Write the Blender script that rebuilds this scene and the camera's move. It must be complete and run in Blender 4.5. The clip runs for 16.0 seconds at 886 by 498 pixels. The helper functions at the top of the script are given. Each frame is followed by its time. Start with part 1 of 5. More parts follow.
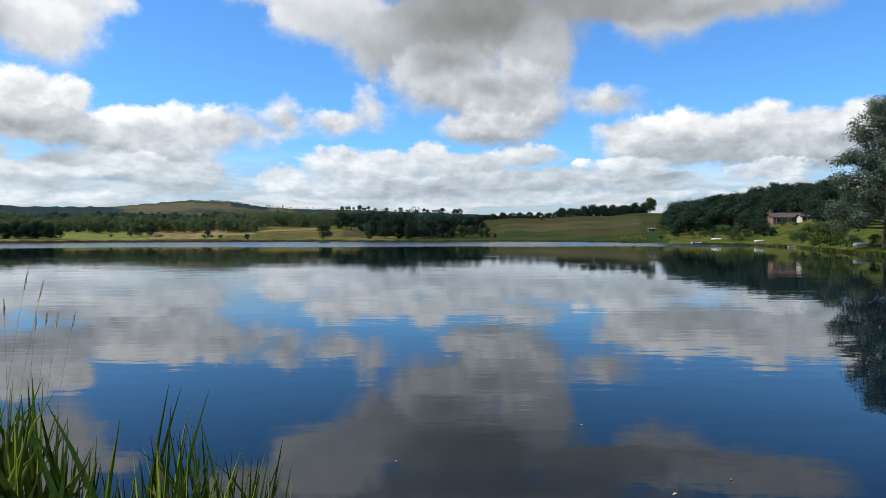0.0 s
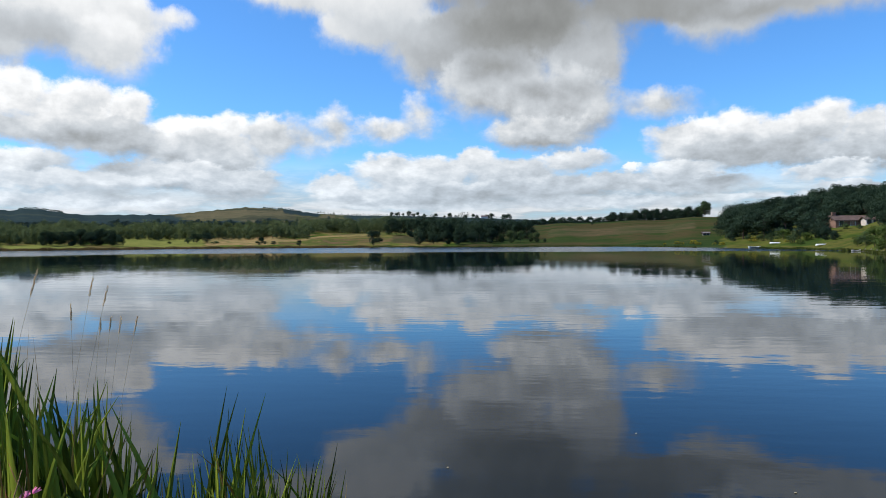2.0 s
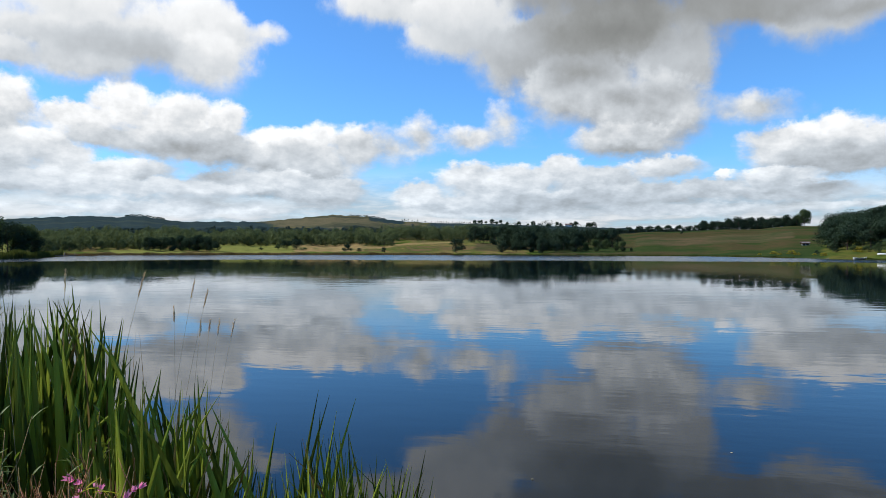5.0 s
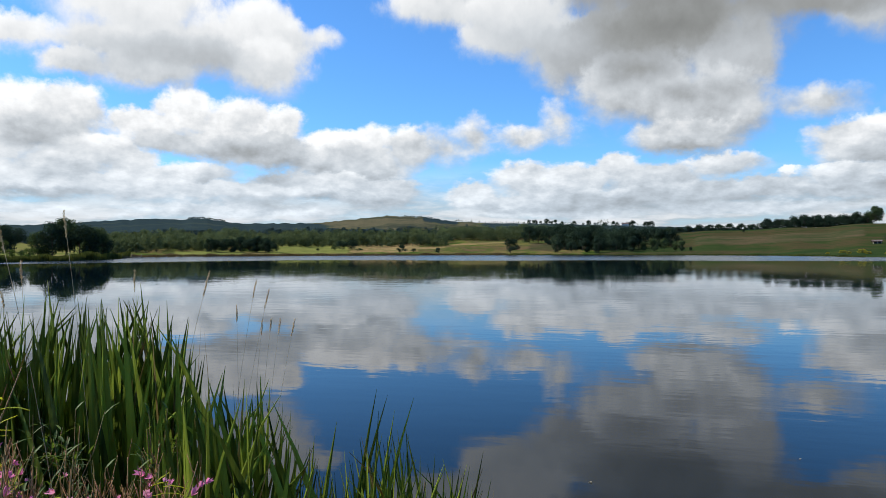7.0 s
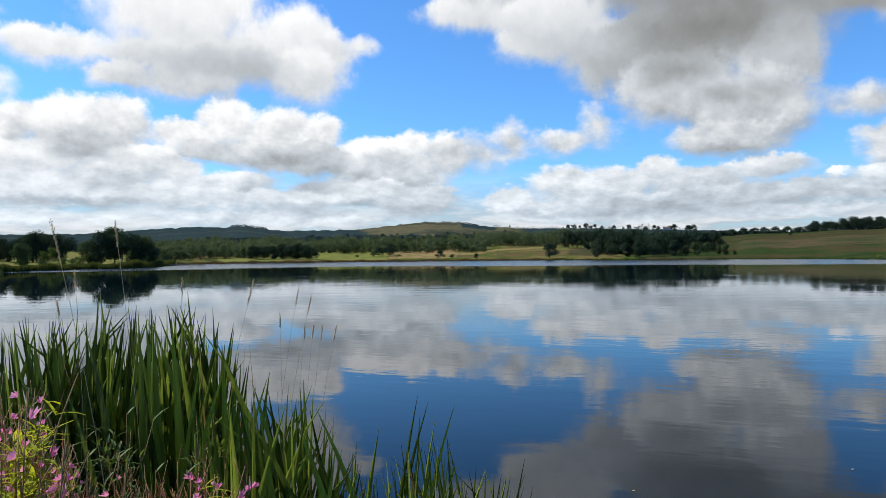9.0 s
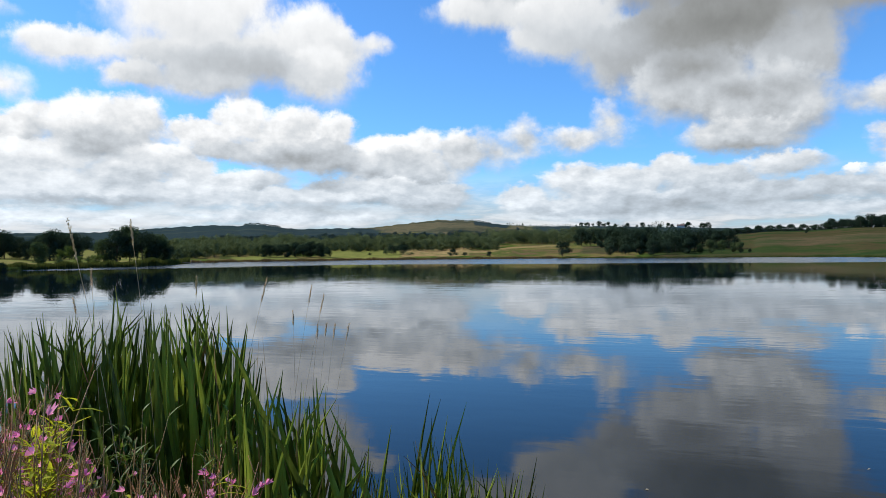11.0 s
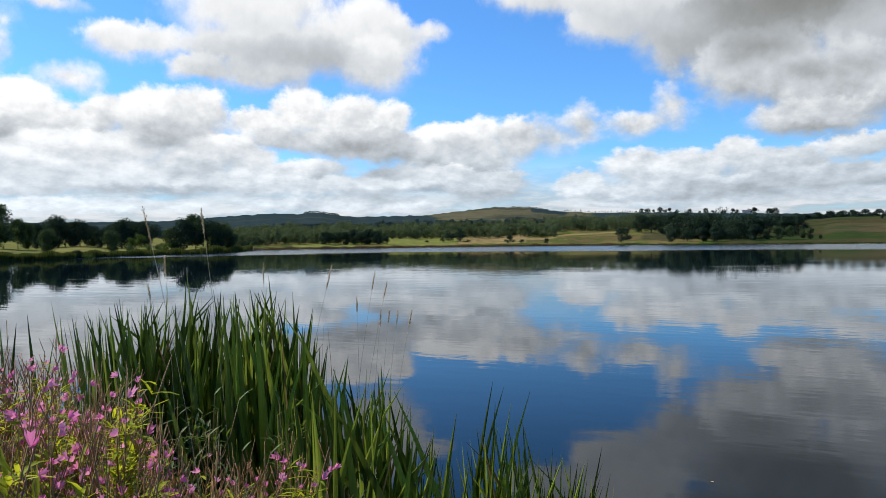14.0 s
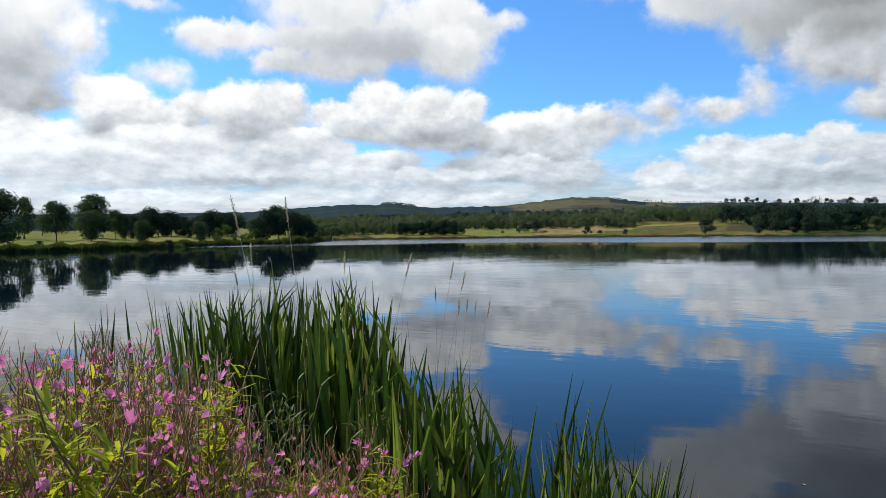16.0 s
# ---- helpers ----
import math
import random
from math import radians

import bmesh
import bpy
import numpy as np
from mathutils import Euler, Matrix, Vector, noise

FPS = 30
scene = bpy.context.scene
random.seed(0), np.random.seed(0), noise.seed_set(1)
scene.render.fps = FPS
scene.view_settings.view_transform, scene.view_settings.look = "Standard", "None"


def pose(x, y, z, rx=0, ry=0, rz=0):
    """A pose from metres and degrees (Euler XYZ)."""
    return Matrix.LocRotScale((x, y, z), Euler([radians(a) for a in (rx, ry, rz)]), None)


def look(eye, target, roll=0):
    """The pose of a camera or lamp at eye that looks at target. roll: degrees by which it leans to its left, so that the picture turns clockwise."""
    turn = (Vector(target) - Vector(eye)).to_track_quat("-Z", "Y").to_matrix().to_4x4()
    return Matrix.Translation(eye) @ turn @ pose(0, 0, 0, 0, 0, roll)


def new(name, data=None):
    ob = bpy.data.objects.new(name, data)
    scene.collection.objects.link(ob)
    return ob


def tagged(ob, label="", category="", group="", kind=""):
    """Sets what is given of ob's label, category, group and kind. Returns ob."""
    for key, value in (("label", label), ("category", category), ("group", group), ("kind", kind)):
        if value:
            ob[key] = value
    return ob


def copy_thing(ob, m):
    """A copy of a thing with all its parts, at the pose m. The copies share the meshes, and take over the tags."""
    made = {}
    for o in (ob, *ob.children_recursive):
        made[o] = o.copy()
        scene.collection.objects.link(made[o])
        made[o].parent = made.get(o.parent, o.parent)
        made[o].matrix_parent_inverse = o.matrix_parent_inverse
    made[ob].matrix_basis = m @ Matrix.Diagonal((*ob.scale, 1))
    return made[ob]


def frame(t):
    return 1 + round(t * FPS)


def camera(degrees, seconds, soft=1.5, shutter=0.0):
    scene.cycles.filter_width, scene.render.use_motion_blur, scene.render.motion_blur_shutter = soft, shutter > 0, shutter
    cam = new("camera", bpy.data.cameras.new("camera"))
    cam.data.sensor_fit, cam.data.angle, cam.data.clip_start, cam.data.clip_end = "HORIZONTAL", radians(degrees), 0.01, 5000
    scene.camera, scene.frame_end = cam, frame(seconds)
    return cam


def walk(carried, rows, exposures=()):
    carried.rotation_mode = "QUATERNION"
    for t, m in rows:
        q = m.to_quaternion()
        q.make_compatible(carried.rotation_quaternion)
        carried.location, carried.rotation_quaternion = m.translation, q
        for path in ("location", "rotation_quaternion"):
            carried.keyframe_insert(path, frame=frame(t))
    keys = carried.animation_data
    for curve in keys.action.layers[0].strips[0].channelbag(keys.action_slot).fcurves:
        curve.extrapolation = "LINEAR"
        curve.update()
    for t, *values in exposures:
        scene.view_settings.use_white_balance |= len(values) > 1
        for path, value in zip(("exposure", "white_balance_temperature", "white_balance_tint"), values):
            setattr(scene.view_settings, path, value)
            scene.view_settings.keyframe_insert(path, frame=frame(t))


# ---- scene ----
cam = camera(65.10, 16.0, soft=0.8)
EYE = 2.0
ROWS = [
    (0, 0.0000, 0.0000, 0.0000, -0.000, -1.168, 0.047),
    (0.5, -0.0040, 0.0043, 0.0012, 0.570, -1.224, 0.193),
    (1, -0.0074, 0.0113, 0.0004, 1.519, -1.218, 0.149),
    (1.5, -0.0117, 0.0174, -0.0000, 2.857, -1.056, 0.248),
    (2, -0.0158, 0.0192, -0.0005, 4.051, -0.704, 0.334),
    (2.5, -0.0172, 0.0198, -0.0012, 5.219, -0.551, 0.257),
    (3, -0.0254, 0.0252, -0.0004, 6.126, -0.352, 0.288),
    (3.5, -0.0330, 0.0375, -0.0029, 7.148, -0.269, 0.503),
    (4, -0.0395, 0.0455, -0.0035, 8.584, -0.223, 0.258),
    (6.5, -0.0561, 0.0495, -0.0051, 13.999, 0.148, -0.037),
    (7, -0.0593, 0.0530, -0.0049, 15.330, -0.024, 0.127),
    (7.5, -0.0580, 0.0490, -0.0053, 16.181, 0.146, 0.374),
    (8, -0.0632, 0.0489, -0.0049, 17.041, 0.340, 0.303),
    (8.5, -0.0605, 0.0431, -0.0048, 17.894, 0.480, 0.228),
    (9, -0.0613, 0.0439, -0.0013, 18.498, 0.464, 0.524),
    (9.5, -0.0548, 0.0375, 0.0005, 19.171, 0.270, 0.584),
    (12, -0.0605, 0.0449, -0.0017, 19.570, 0.340, 0.550),
    (12.5, -0.0627, 0.0469, -0.0014, 19.033, 0.003, 0.700),
    (13, -0.0772, 0.0471, -0.0004, 19.346, -0.594, 0.118),
    (13.5, -0.0813, 0.0454, -0.0040, 21.245, -0.369, 0.303),
    (14, -0.0843, 0.0477, -0.0011, 24.221, -0.690, 0.689),
    (14.5, -0.0900, 0.0563, -0.0056, 26.377, -0.969, 0.985),
    (15, -0.0990, 0.0632, -0.0051, 28.087, -1.105, 0.770),
    (15.5, -0.1022, 0.0658, -0.0065, 28.894, -0.935, 0.833),
    (16, -0.1016, 0.0571, -0.0059, 30.467, -1.391, 0.580),
]
EXPOSURES = [(0.0, 0.3), (16.0, 0.3)]
walk(cam, [(t, pose(x, y, EYE + z, 90 + pitch, roll, yaw)) for t, x, y, z, yaw, pitch, roll in ROWS], EXPOSURES)

# ---- light: sun, sky and clouds ----
SUN_AZ, SUN_EL = -96.0, 46.0
sun = new("sun", bpy.data.lights.new("sun", "SUN"))
sun.data.energy, sun.data.angle, sun.data.color = 5.0, radians(0.6), (1.0, 0.95, 0.86)
sun.matrix_world = look((math.sin(radians(SUN_AZ)) * 900, math.cos(radians(SUN_AZ)) * 900, 900 * math.tan(radians(SUN_EL))), (0, 0, 0))


class Nodes:
    """Short ways to add and join nodes in one tree."""

    def __init__(self, tree):
        self.tree = tree

    def add(self, kind, **settings):
        n = self.tree.nodes.new(kind)
        for key, value in settings.items():
            setattr(n, key, value)
        return n

    def put(self, socket, value):
        if isinstance(value, bpy.types.NodeSocket):
            self.tree.links.new(value, socket)
        else:
            socket.default_value = value

    def math(self, op, a, b=0.0, c=0.0):
        n = self.add("ShaderNodeMath", operation=op)
        for i, v in enumerate((a, b, c)):
            self.put(n.inputs[i], v)
        return n.outputs[0]

    def vec(self, op, a, b=(0, 0, 0), c=(0, 0, 0)):
        n = self.add("ShaderNodeVectorMath", operation=op)
        for i, v in enumerate((a, b, c)):
            self.put(n.inputs[i], v)
        return n.outputs["Value"] if op in ("LENGTH", "DISTANCE", "DOT_PRODUCT") else n.outputs[0]

    def noise(self, vector, scale, detail=4.0, rough=0.55, warp=0.0, dims="3D"):
        n = self.add("ShaderNodeTexNoise", noise_dimensions=dims)
        if vector is not None:
            self.put(n.inputs["Vector"], vector)
        n.inputs["Scale"].default_value, n.inputs["Detail"].default_value = scale, detail
        n.inputs["Roughness"].default_value, n.inputs["Distortion"].default_value = rough, warp
        return n

    def ramp(self, value, lo, hi, to_lo=0.0, to_hi=1.0, smooth=True):
        n = self.add("ShaderNodeMapRange", interpolation_type="SMOOTHSTEP" if smooth else "LINEAR")
        for i, v in enumerate((value, lo, hi, to_lo, to_hi)):
            self.put(n.inputs[i], v)
        return n.outputs[0]

    def mix(self, fac, a, b, blend="MIX"):
        n = self.add("ShaderNodeMix", data_type="RGBA", blend_type=blend)
        for i, v in ((0, fac), (6, a), (7, b)):
            self.put(n.inputs[i], (*v, 1.0) if isinstance(v, tuple) and len(v) == 3 else v)
        return n.outputs[2]


# Each cloud: azimuth and elevation of its puffs in degrees, their half widths and half heights, brightness at the top and at the base; far ones first.
CLOUD_VEIL = [(-53.9, 2.8, 15.3, 1.0, 0.98, 0.92), (-31.6, 2.9, 16.4, 1.1, 0.93, 0.88), (-60.9, 3.3, 3.4, 1.4, 0.95, 0.86), (-6.7, 2.8, 11.0, 0.8, 0.94, 0.88), (8.1, 2.9, 13.3, 0.8, 0.89, 0.82), (23.9, 3.0, 11.1, 0.6, 0.88, 0.82)]
CLOUD_CENTRE_LOW = [(-13.0, 4.3, 2.8, 1.5, 0.95, 0.80), (-8.0, 5.3, 4.3, 2.0, 0.97, 0.81), (-4.1, 5.2, 3.6, 1.9, 0.94, 0.76), (-1.1, 6.3, 2.3, 1.7, 0.97, 0.79), (2.1, 5.1, 4.3, 1.9, 0.86, 0.73), (6.8, 6.4, 3.3, 1.2, 0.95, 0.76), (10.7, 5.6, 1.1, 0.5, 1.00, 0.97), (-3.9, 3.7, 11.6, 1.3, 0.88, 0.74), (7.7, 4.3, 9.0, 1.4, 0.86, 0.72), (-10.3, 3.6, 4.5, 0.8, 0.91, 0.80)]
CLOUD_RIGHT_LOW = [(15.3, 7.3, 3.7, 2.1, 0.95, 0.78), (18.9, 7.9, 3.3, 2.4, 0.98, 0.76), (24.7, 8.0, 2.8, 2.3, 0.98, 0.76), (22.3, 7.3, 3.9, 1.8, 0.91, 0.72), (28.0, 7.3, 3.2, 2.0, 0.94, 0.76), (31.5, 7.6, 3.0, 2.3, 0.94, 0.78), (35.1, 7.2, 3.4, 2.9, 0.94, 0.76), (20.3, 6.2, 8.5, 1.3, 0.81, 0.66), (28.0, 6.0, 5.6, 1.5, 0.81, 0.70), (14.8, 5.2, 3.8, 1.1, 0.94, 0.76), (25.3, 4.8, 4.4, 0.9, 0.94, 0.78), (15.3, 4.2, 6.6, 1.1, 0.86, 0.70), (27.7, 3.7, 4.4, 0.6, 0.86, 0.78)]
CLOUD_LEFT_LOW = [(-21.1, 8.3, 2.6, 2.2, 1.03, 0.83), (-24.5, 8.0, 3.0, 1.9, 1.02, 0.79), (-18.0, 7.8, 2.7, 2.3, 0.94, 0.79), (-22.5, 6.3, 6.5, 2.4, 0.88, 0.72), (-39.4, 6.3, 2.4, 1.4, 1.03, 0.86), (-35.5, 5.5, 4.6, 1.4, 0.98, 0.78), (-25.5, 5.0, 6.6, 1.5, 0.93, 0.71), (-31.5, 4.3, 7.1, 1.1, 0.95, 0.78), (-20.5, 4.4, 5.0, 1.6, 0.90, 0.74), (-40.3, 4.6, 8.4, 1.5, 0.98, 0.81), (-56.6, 4.0, 6.6, 0.7, 1.00, 0.88)]
CLOUD_LEFT_MID = [(-45.4, 8.6, 6.0, 2.7, 0.95, 0.78), (-41.5, 7.0, 4.7, 1.6, 0.98, 0.80), (-30.7, 7.4, 3.4, 1.4, 0.93, 0.78), (-64.1, 8.0, 5.0, 4.6, 1.02, 0.90), (-61.6, 4.9, 5.6, 2.2, 1.02, 0.86), (-50.7, 4.8, 13.4, 1.7, 0.98, 0.80), (-32.1, 8.1, 3.3, 2.6, 0.95, 0.76), (-53.4, 7.3, 6.9, 2.4, 1.00, 0.82), (-56.1, 9.6, 3.8, 2.5, 1.03, 0.87), (-46.4, 9.7, 5.7, 2.4, 1.01, 0.78), (-43.1, 10.2, 2.8, 2.2, 0.99, 0.80), (-52.2, 8.6, 4.8, 2.1, 0.98, 0.78), (-60.8, 7.1, 3.6, 2.0, 1.02, 0.90), (-50.6, 6.7, 9.9, 2.1, 1.00, 0.86), (-57.7, 5.7, 5.3, 1.7, 0.99, 0.83), (-44.3, 6.0, 4.3, 1.2, 0.91, 0.76)]
CLOUD_BOAT = [(-35.2, 10.2, 3.4, 2.5, 1.03, 0.86), (-38.5, 9.2, 3.9, 1.6, 1.01, 0.82), (-31.4, 9.7, 3.7, 2.6, 0.99, 0.77), (-28.0, 9.6, 2.4, 2.2, 1.03, 0.81), (-32.9, 8.1, 6.6, 1.4, 0.88, 0.71), (-28.3, 7.6, 3.0, 1.8, 0.82, 0.69), (-36.6, 8.1, 3.5, 0.8, 0.85, 0.76)]
CLOUD_WISPS = [(-12.7, 8.7, 2.3, 2.1, 0.93, 0.80), (-15.4, 8.1, 4.0, 2.2, 0.91, 0.76), (-6.0, 10.1, 2.5, 2.0, 0.97, 0.78), (-8.0, 9.0, 4.8, 1.4, 0.91, 0.78), (13.3, 10.4, 4.8, 1.5, 0.87, 0.74), (-25.5, 16.7, 2.3, 1.0, 0.98, 0.90), (-52.3, 12.0, 2.9, 1.6, 0.99, 0.88), (-53.6, 17.1, 3.0, 0.8, 0.98, 0.90)]
CLOUD_CORNER = [(-61.4, 12.3, 5.6, 3.8, 0.95, 0.74), (-60.3, 15.4, 5.4, 3.9, 1.03, 0.90), (-57.5, 13.7, 2.2, 2.4, 1.01, 0.88), (-65.0, 13.8, 4.5, 6.8, 1.00, 0.78), (-66.6, 8.2, 4.7, 4.9, 0.93, 0.76), (-60.8, 9.5, 3.0, 1.7, 0.81, 0.72)]
CLOUD_LEFT_TOP = [(-38.9, 18.5, 8.8, 5.5, 1.03, 0.86), (-47.7, 14.9, 4.4, 1.8, 1.01, 0.86), (-30.9, 16.1, 5.3, 4.1, 1.00, 0.78), (-28.2, 16.1, 3.0, 2.6, 0.97, 0.80), (-36.9, 14.6, 8.6, 2.9, 0.91, 0.71), (-38.5, 13.1, 4.9, 1.9, 0.93, 0.78), (-29.3, 14.3, 3.9, 3.1, 0.97, 0.80), (-43.2, 13.4, 3.3, 1.3, 0.95, 0.80)]
CLOUD_SHADES = [(-30.1, 5.8, 5.1, 1.5, 0.76, 0.68), (-46.9, 4.1, 7.7, 0.6, 0.78, 0.74), (-28.3, 3.5, 6.9, 0.6, 0.80, 0.77), (-56.5, 7.9, 2.3, 1.1, 0.75, 0.74), (-46.0, 7.6, 4.7, 1.5, 0.74, 0.72), (-33.5, 14.5, 3.9, 2.1, 0.76, 0.74), (-61.9, 11.5, 4.4, 3.0, 0.74, 0.66), (18.7, 4.6, 5.0, 0.5, 0.72, 0.70), (1.7, 3.5, 5.6, 0.6, 0.76, 0.74), (12.6, 3.9, 5.3, 0.7, 0.78, 0.76), (-37.3, 14.4, 7.0, 2.0, 0.78, 0.74), (-30.6, 7.7, 4.6, 1.4, 0.76, 0.72), (20.7, 6.1, 6.5, 1.1, 0.74, 0.70), (-3.9, 4.0, 8.3, 0.8, 0.80, 0.77)]
CLOUD_GREAT = [(-14.2, 18.9, 7.6, 2.1, 0.97, 0.82), (-10.3, 16.7, 4.9, 2.0, 0.97, 0.80), (-2.9, 21.4, 16.3, 3.6, 0.91, 0.72), (3.5, 21.6, 24.7, 5.5, 0.91, 0.58), (-8.9, 18.0, 6.4, 3.0, 0.95, 0.78), (-4.8, 15.6, 5.1, 3.6, 0.89, 0.72), (17.8, 16.9, 5.5, 3.1, 0.85, 0.74), (23.8, 17.2, 8.9, 2.3, 0.79, 0.74), (13.5, 17.7, 7.2, 2.0, 0.67, 0.60), (3.5, 16.0, 9.6, 4.3, 0.75, 0.64), (-1.1, 15.2, 6.6, 4.8, 0.75, 0.64), (7.7, 13.8, 3.5, 4.3, 0.81, 0.70), (0.8, 12.2, 6.4, 3.6, 0.89, 0.70), (5.6, 10.3, 6.1, 3.6, 0.85, 0.70), (4.0, 8.6, 5.6, 1.8, 0.89, 0.67)]
CLOUD_GREAT_SHADE = [(3.1, 16.7, 10.5, 3.2, 0.53, 0.53), (5.4, 19.3, 14.8, 2.9, 0.56, 0.53), (0.8, 13.9, 5.1, 2.2, 0.64, 0.62), (4.5, 11.7, 5.1, 1.3, 0.70, 0.68), (4.0, 7.8, 4.2, 0.7, 0.68, 0.66), (19.8, 16.7, 6.5, 1.1, 0.66, 0.64), (-6.6, 16.0, 5.0, 2.5, 0.80, 0.74)]

# puffs, softness, fraying, and 1 for bodies of cloud, 0 for shade that lies on them
CLOUDS = [(CLOUD_VEIL, 0.80, 0.30, 1), (CLOUD_CENTRE_LOW, 0.50, 0.36, 1), (CLOUD_RIGHT_LOW, 0.50, 0.36, 1), (CLOUD_LEFT_LOW, 0.50, 0.36, 1), (CLOUD_LEFT_MID, 0.52, 0.36, 1), (CLOUD_BOAT, 0.48, 0.36, 1), (CLOUD_WISPS, 0.95, 0.60, 1), (CLOUD_CORNER, 0.70, 0.40, 1), (CLOUD_LEFT_TOP, 0.55, 0.40, 1), (CLOUD_SHADES, 1.10, 0.40, 0), (CLOUD_GREAT, 0.52, 0.36, 1), (CLOUD_GREAT_SHADE, 1.10, 0.40, 0)]


def puff_group():
    """One puff of cloud laid over those behind it: lit from above, crisp at its top, dissolving at its base."""
    tree = bpy.data.node_groups.new("puff", "ShaderNodeTree")
    for name, kind in (("Where", "Vector"), ("Lump", "Float"), ("Cover", "Float"), ("Shade", "Float"), ("Scale", "Vector"), ("Shift", "Vector"), ("Soft", "Float"), ("Fray", "Float"), ("Top", "Float"), ("Base", "Float"), ("Body", "Float")):
        tree.interface.new_socket(name, in_out="INPUT", socket_type="NodeSocket" + kind)
    for name in ("Cover", "Shade"):
        tree.interface.new_socket(name, in_out="OUTPUT", socket_type="NodeSocketFloat")
    n = Nodes(tree)
    i = n.add("NodeGroupInput").outputs
    # a vanishing share of the puff behind keeps the puffs in their order
    spot = n.vec("MULTIPLY_ADD", n.vec("ADD", i["Where"], n.vec("MULTIPLY", i["Shade"], (1e-7, 0, 0))), i["Scale"], i["Shift"])
    inside = n.math("MULTIPLY_ADD", i["Lump"], i["Fray"], n.math("SUBTRACT", 1.0, n.vec("LENGTH", spot)))
    up = n.vec("DOT_PRODUCT", spot, (-0.25, 0.95, 0))
    reach = n.math("MAXIMUM", n.math("MULTIPLY", i["Soft"], 0.6), n.math("MULTIPLY_ADD", up, -0.40, i["Soft"]))
    fac = n.ramp(inside, 0.0, reach)
    tone = n.ramp(up, -0.75, 0.55, i["Base"], i["Top"], False)
    cover = n.math("MULTIPLY_ADD", n.math("SUBTRACT", 1.0, i["Cover"]), n.math("MULTIPLY", fac, i["Body"]), i["Cover"])
    thick = n.math("SUBTRACT", 1.0, n.math("MULTIPLY", i["Body"], n.math("SUBTRACT", 1.0, cover)))
    m = n.add("ShaderNodeMix", data_type="FLOAT")
    n.put(m.inputs[0], n.math("DIVIDE", fac, n.math("MAXIMUM", thick, 0.001))), n.put(m.inputs[2], i["Shade"]), n.put(m.inputs[3], tone)
    o = n.add("NodeGroupOutput").inputs
    n.put(o["Cover"], cover), n.put(o["Shade"], m.outputs[0])
    return tree


PUFF = puff_group()


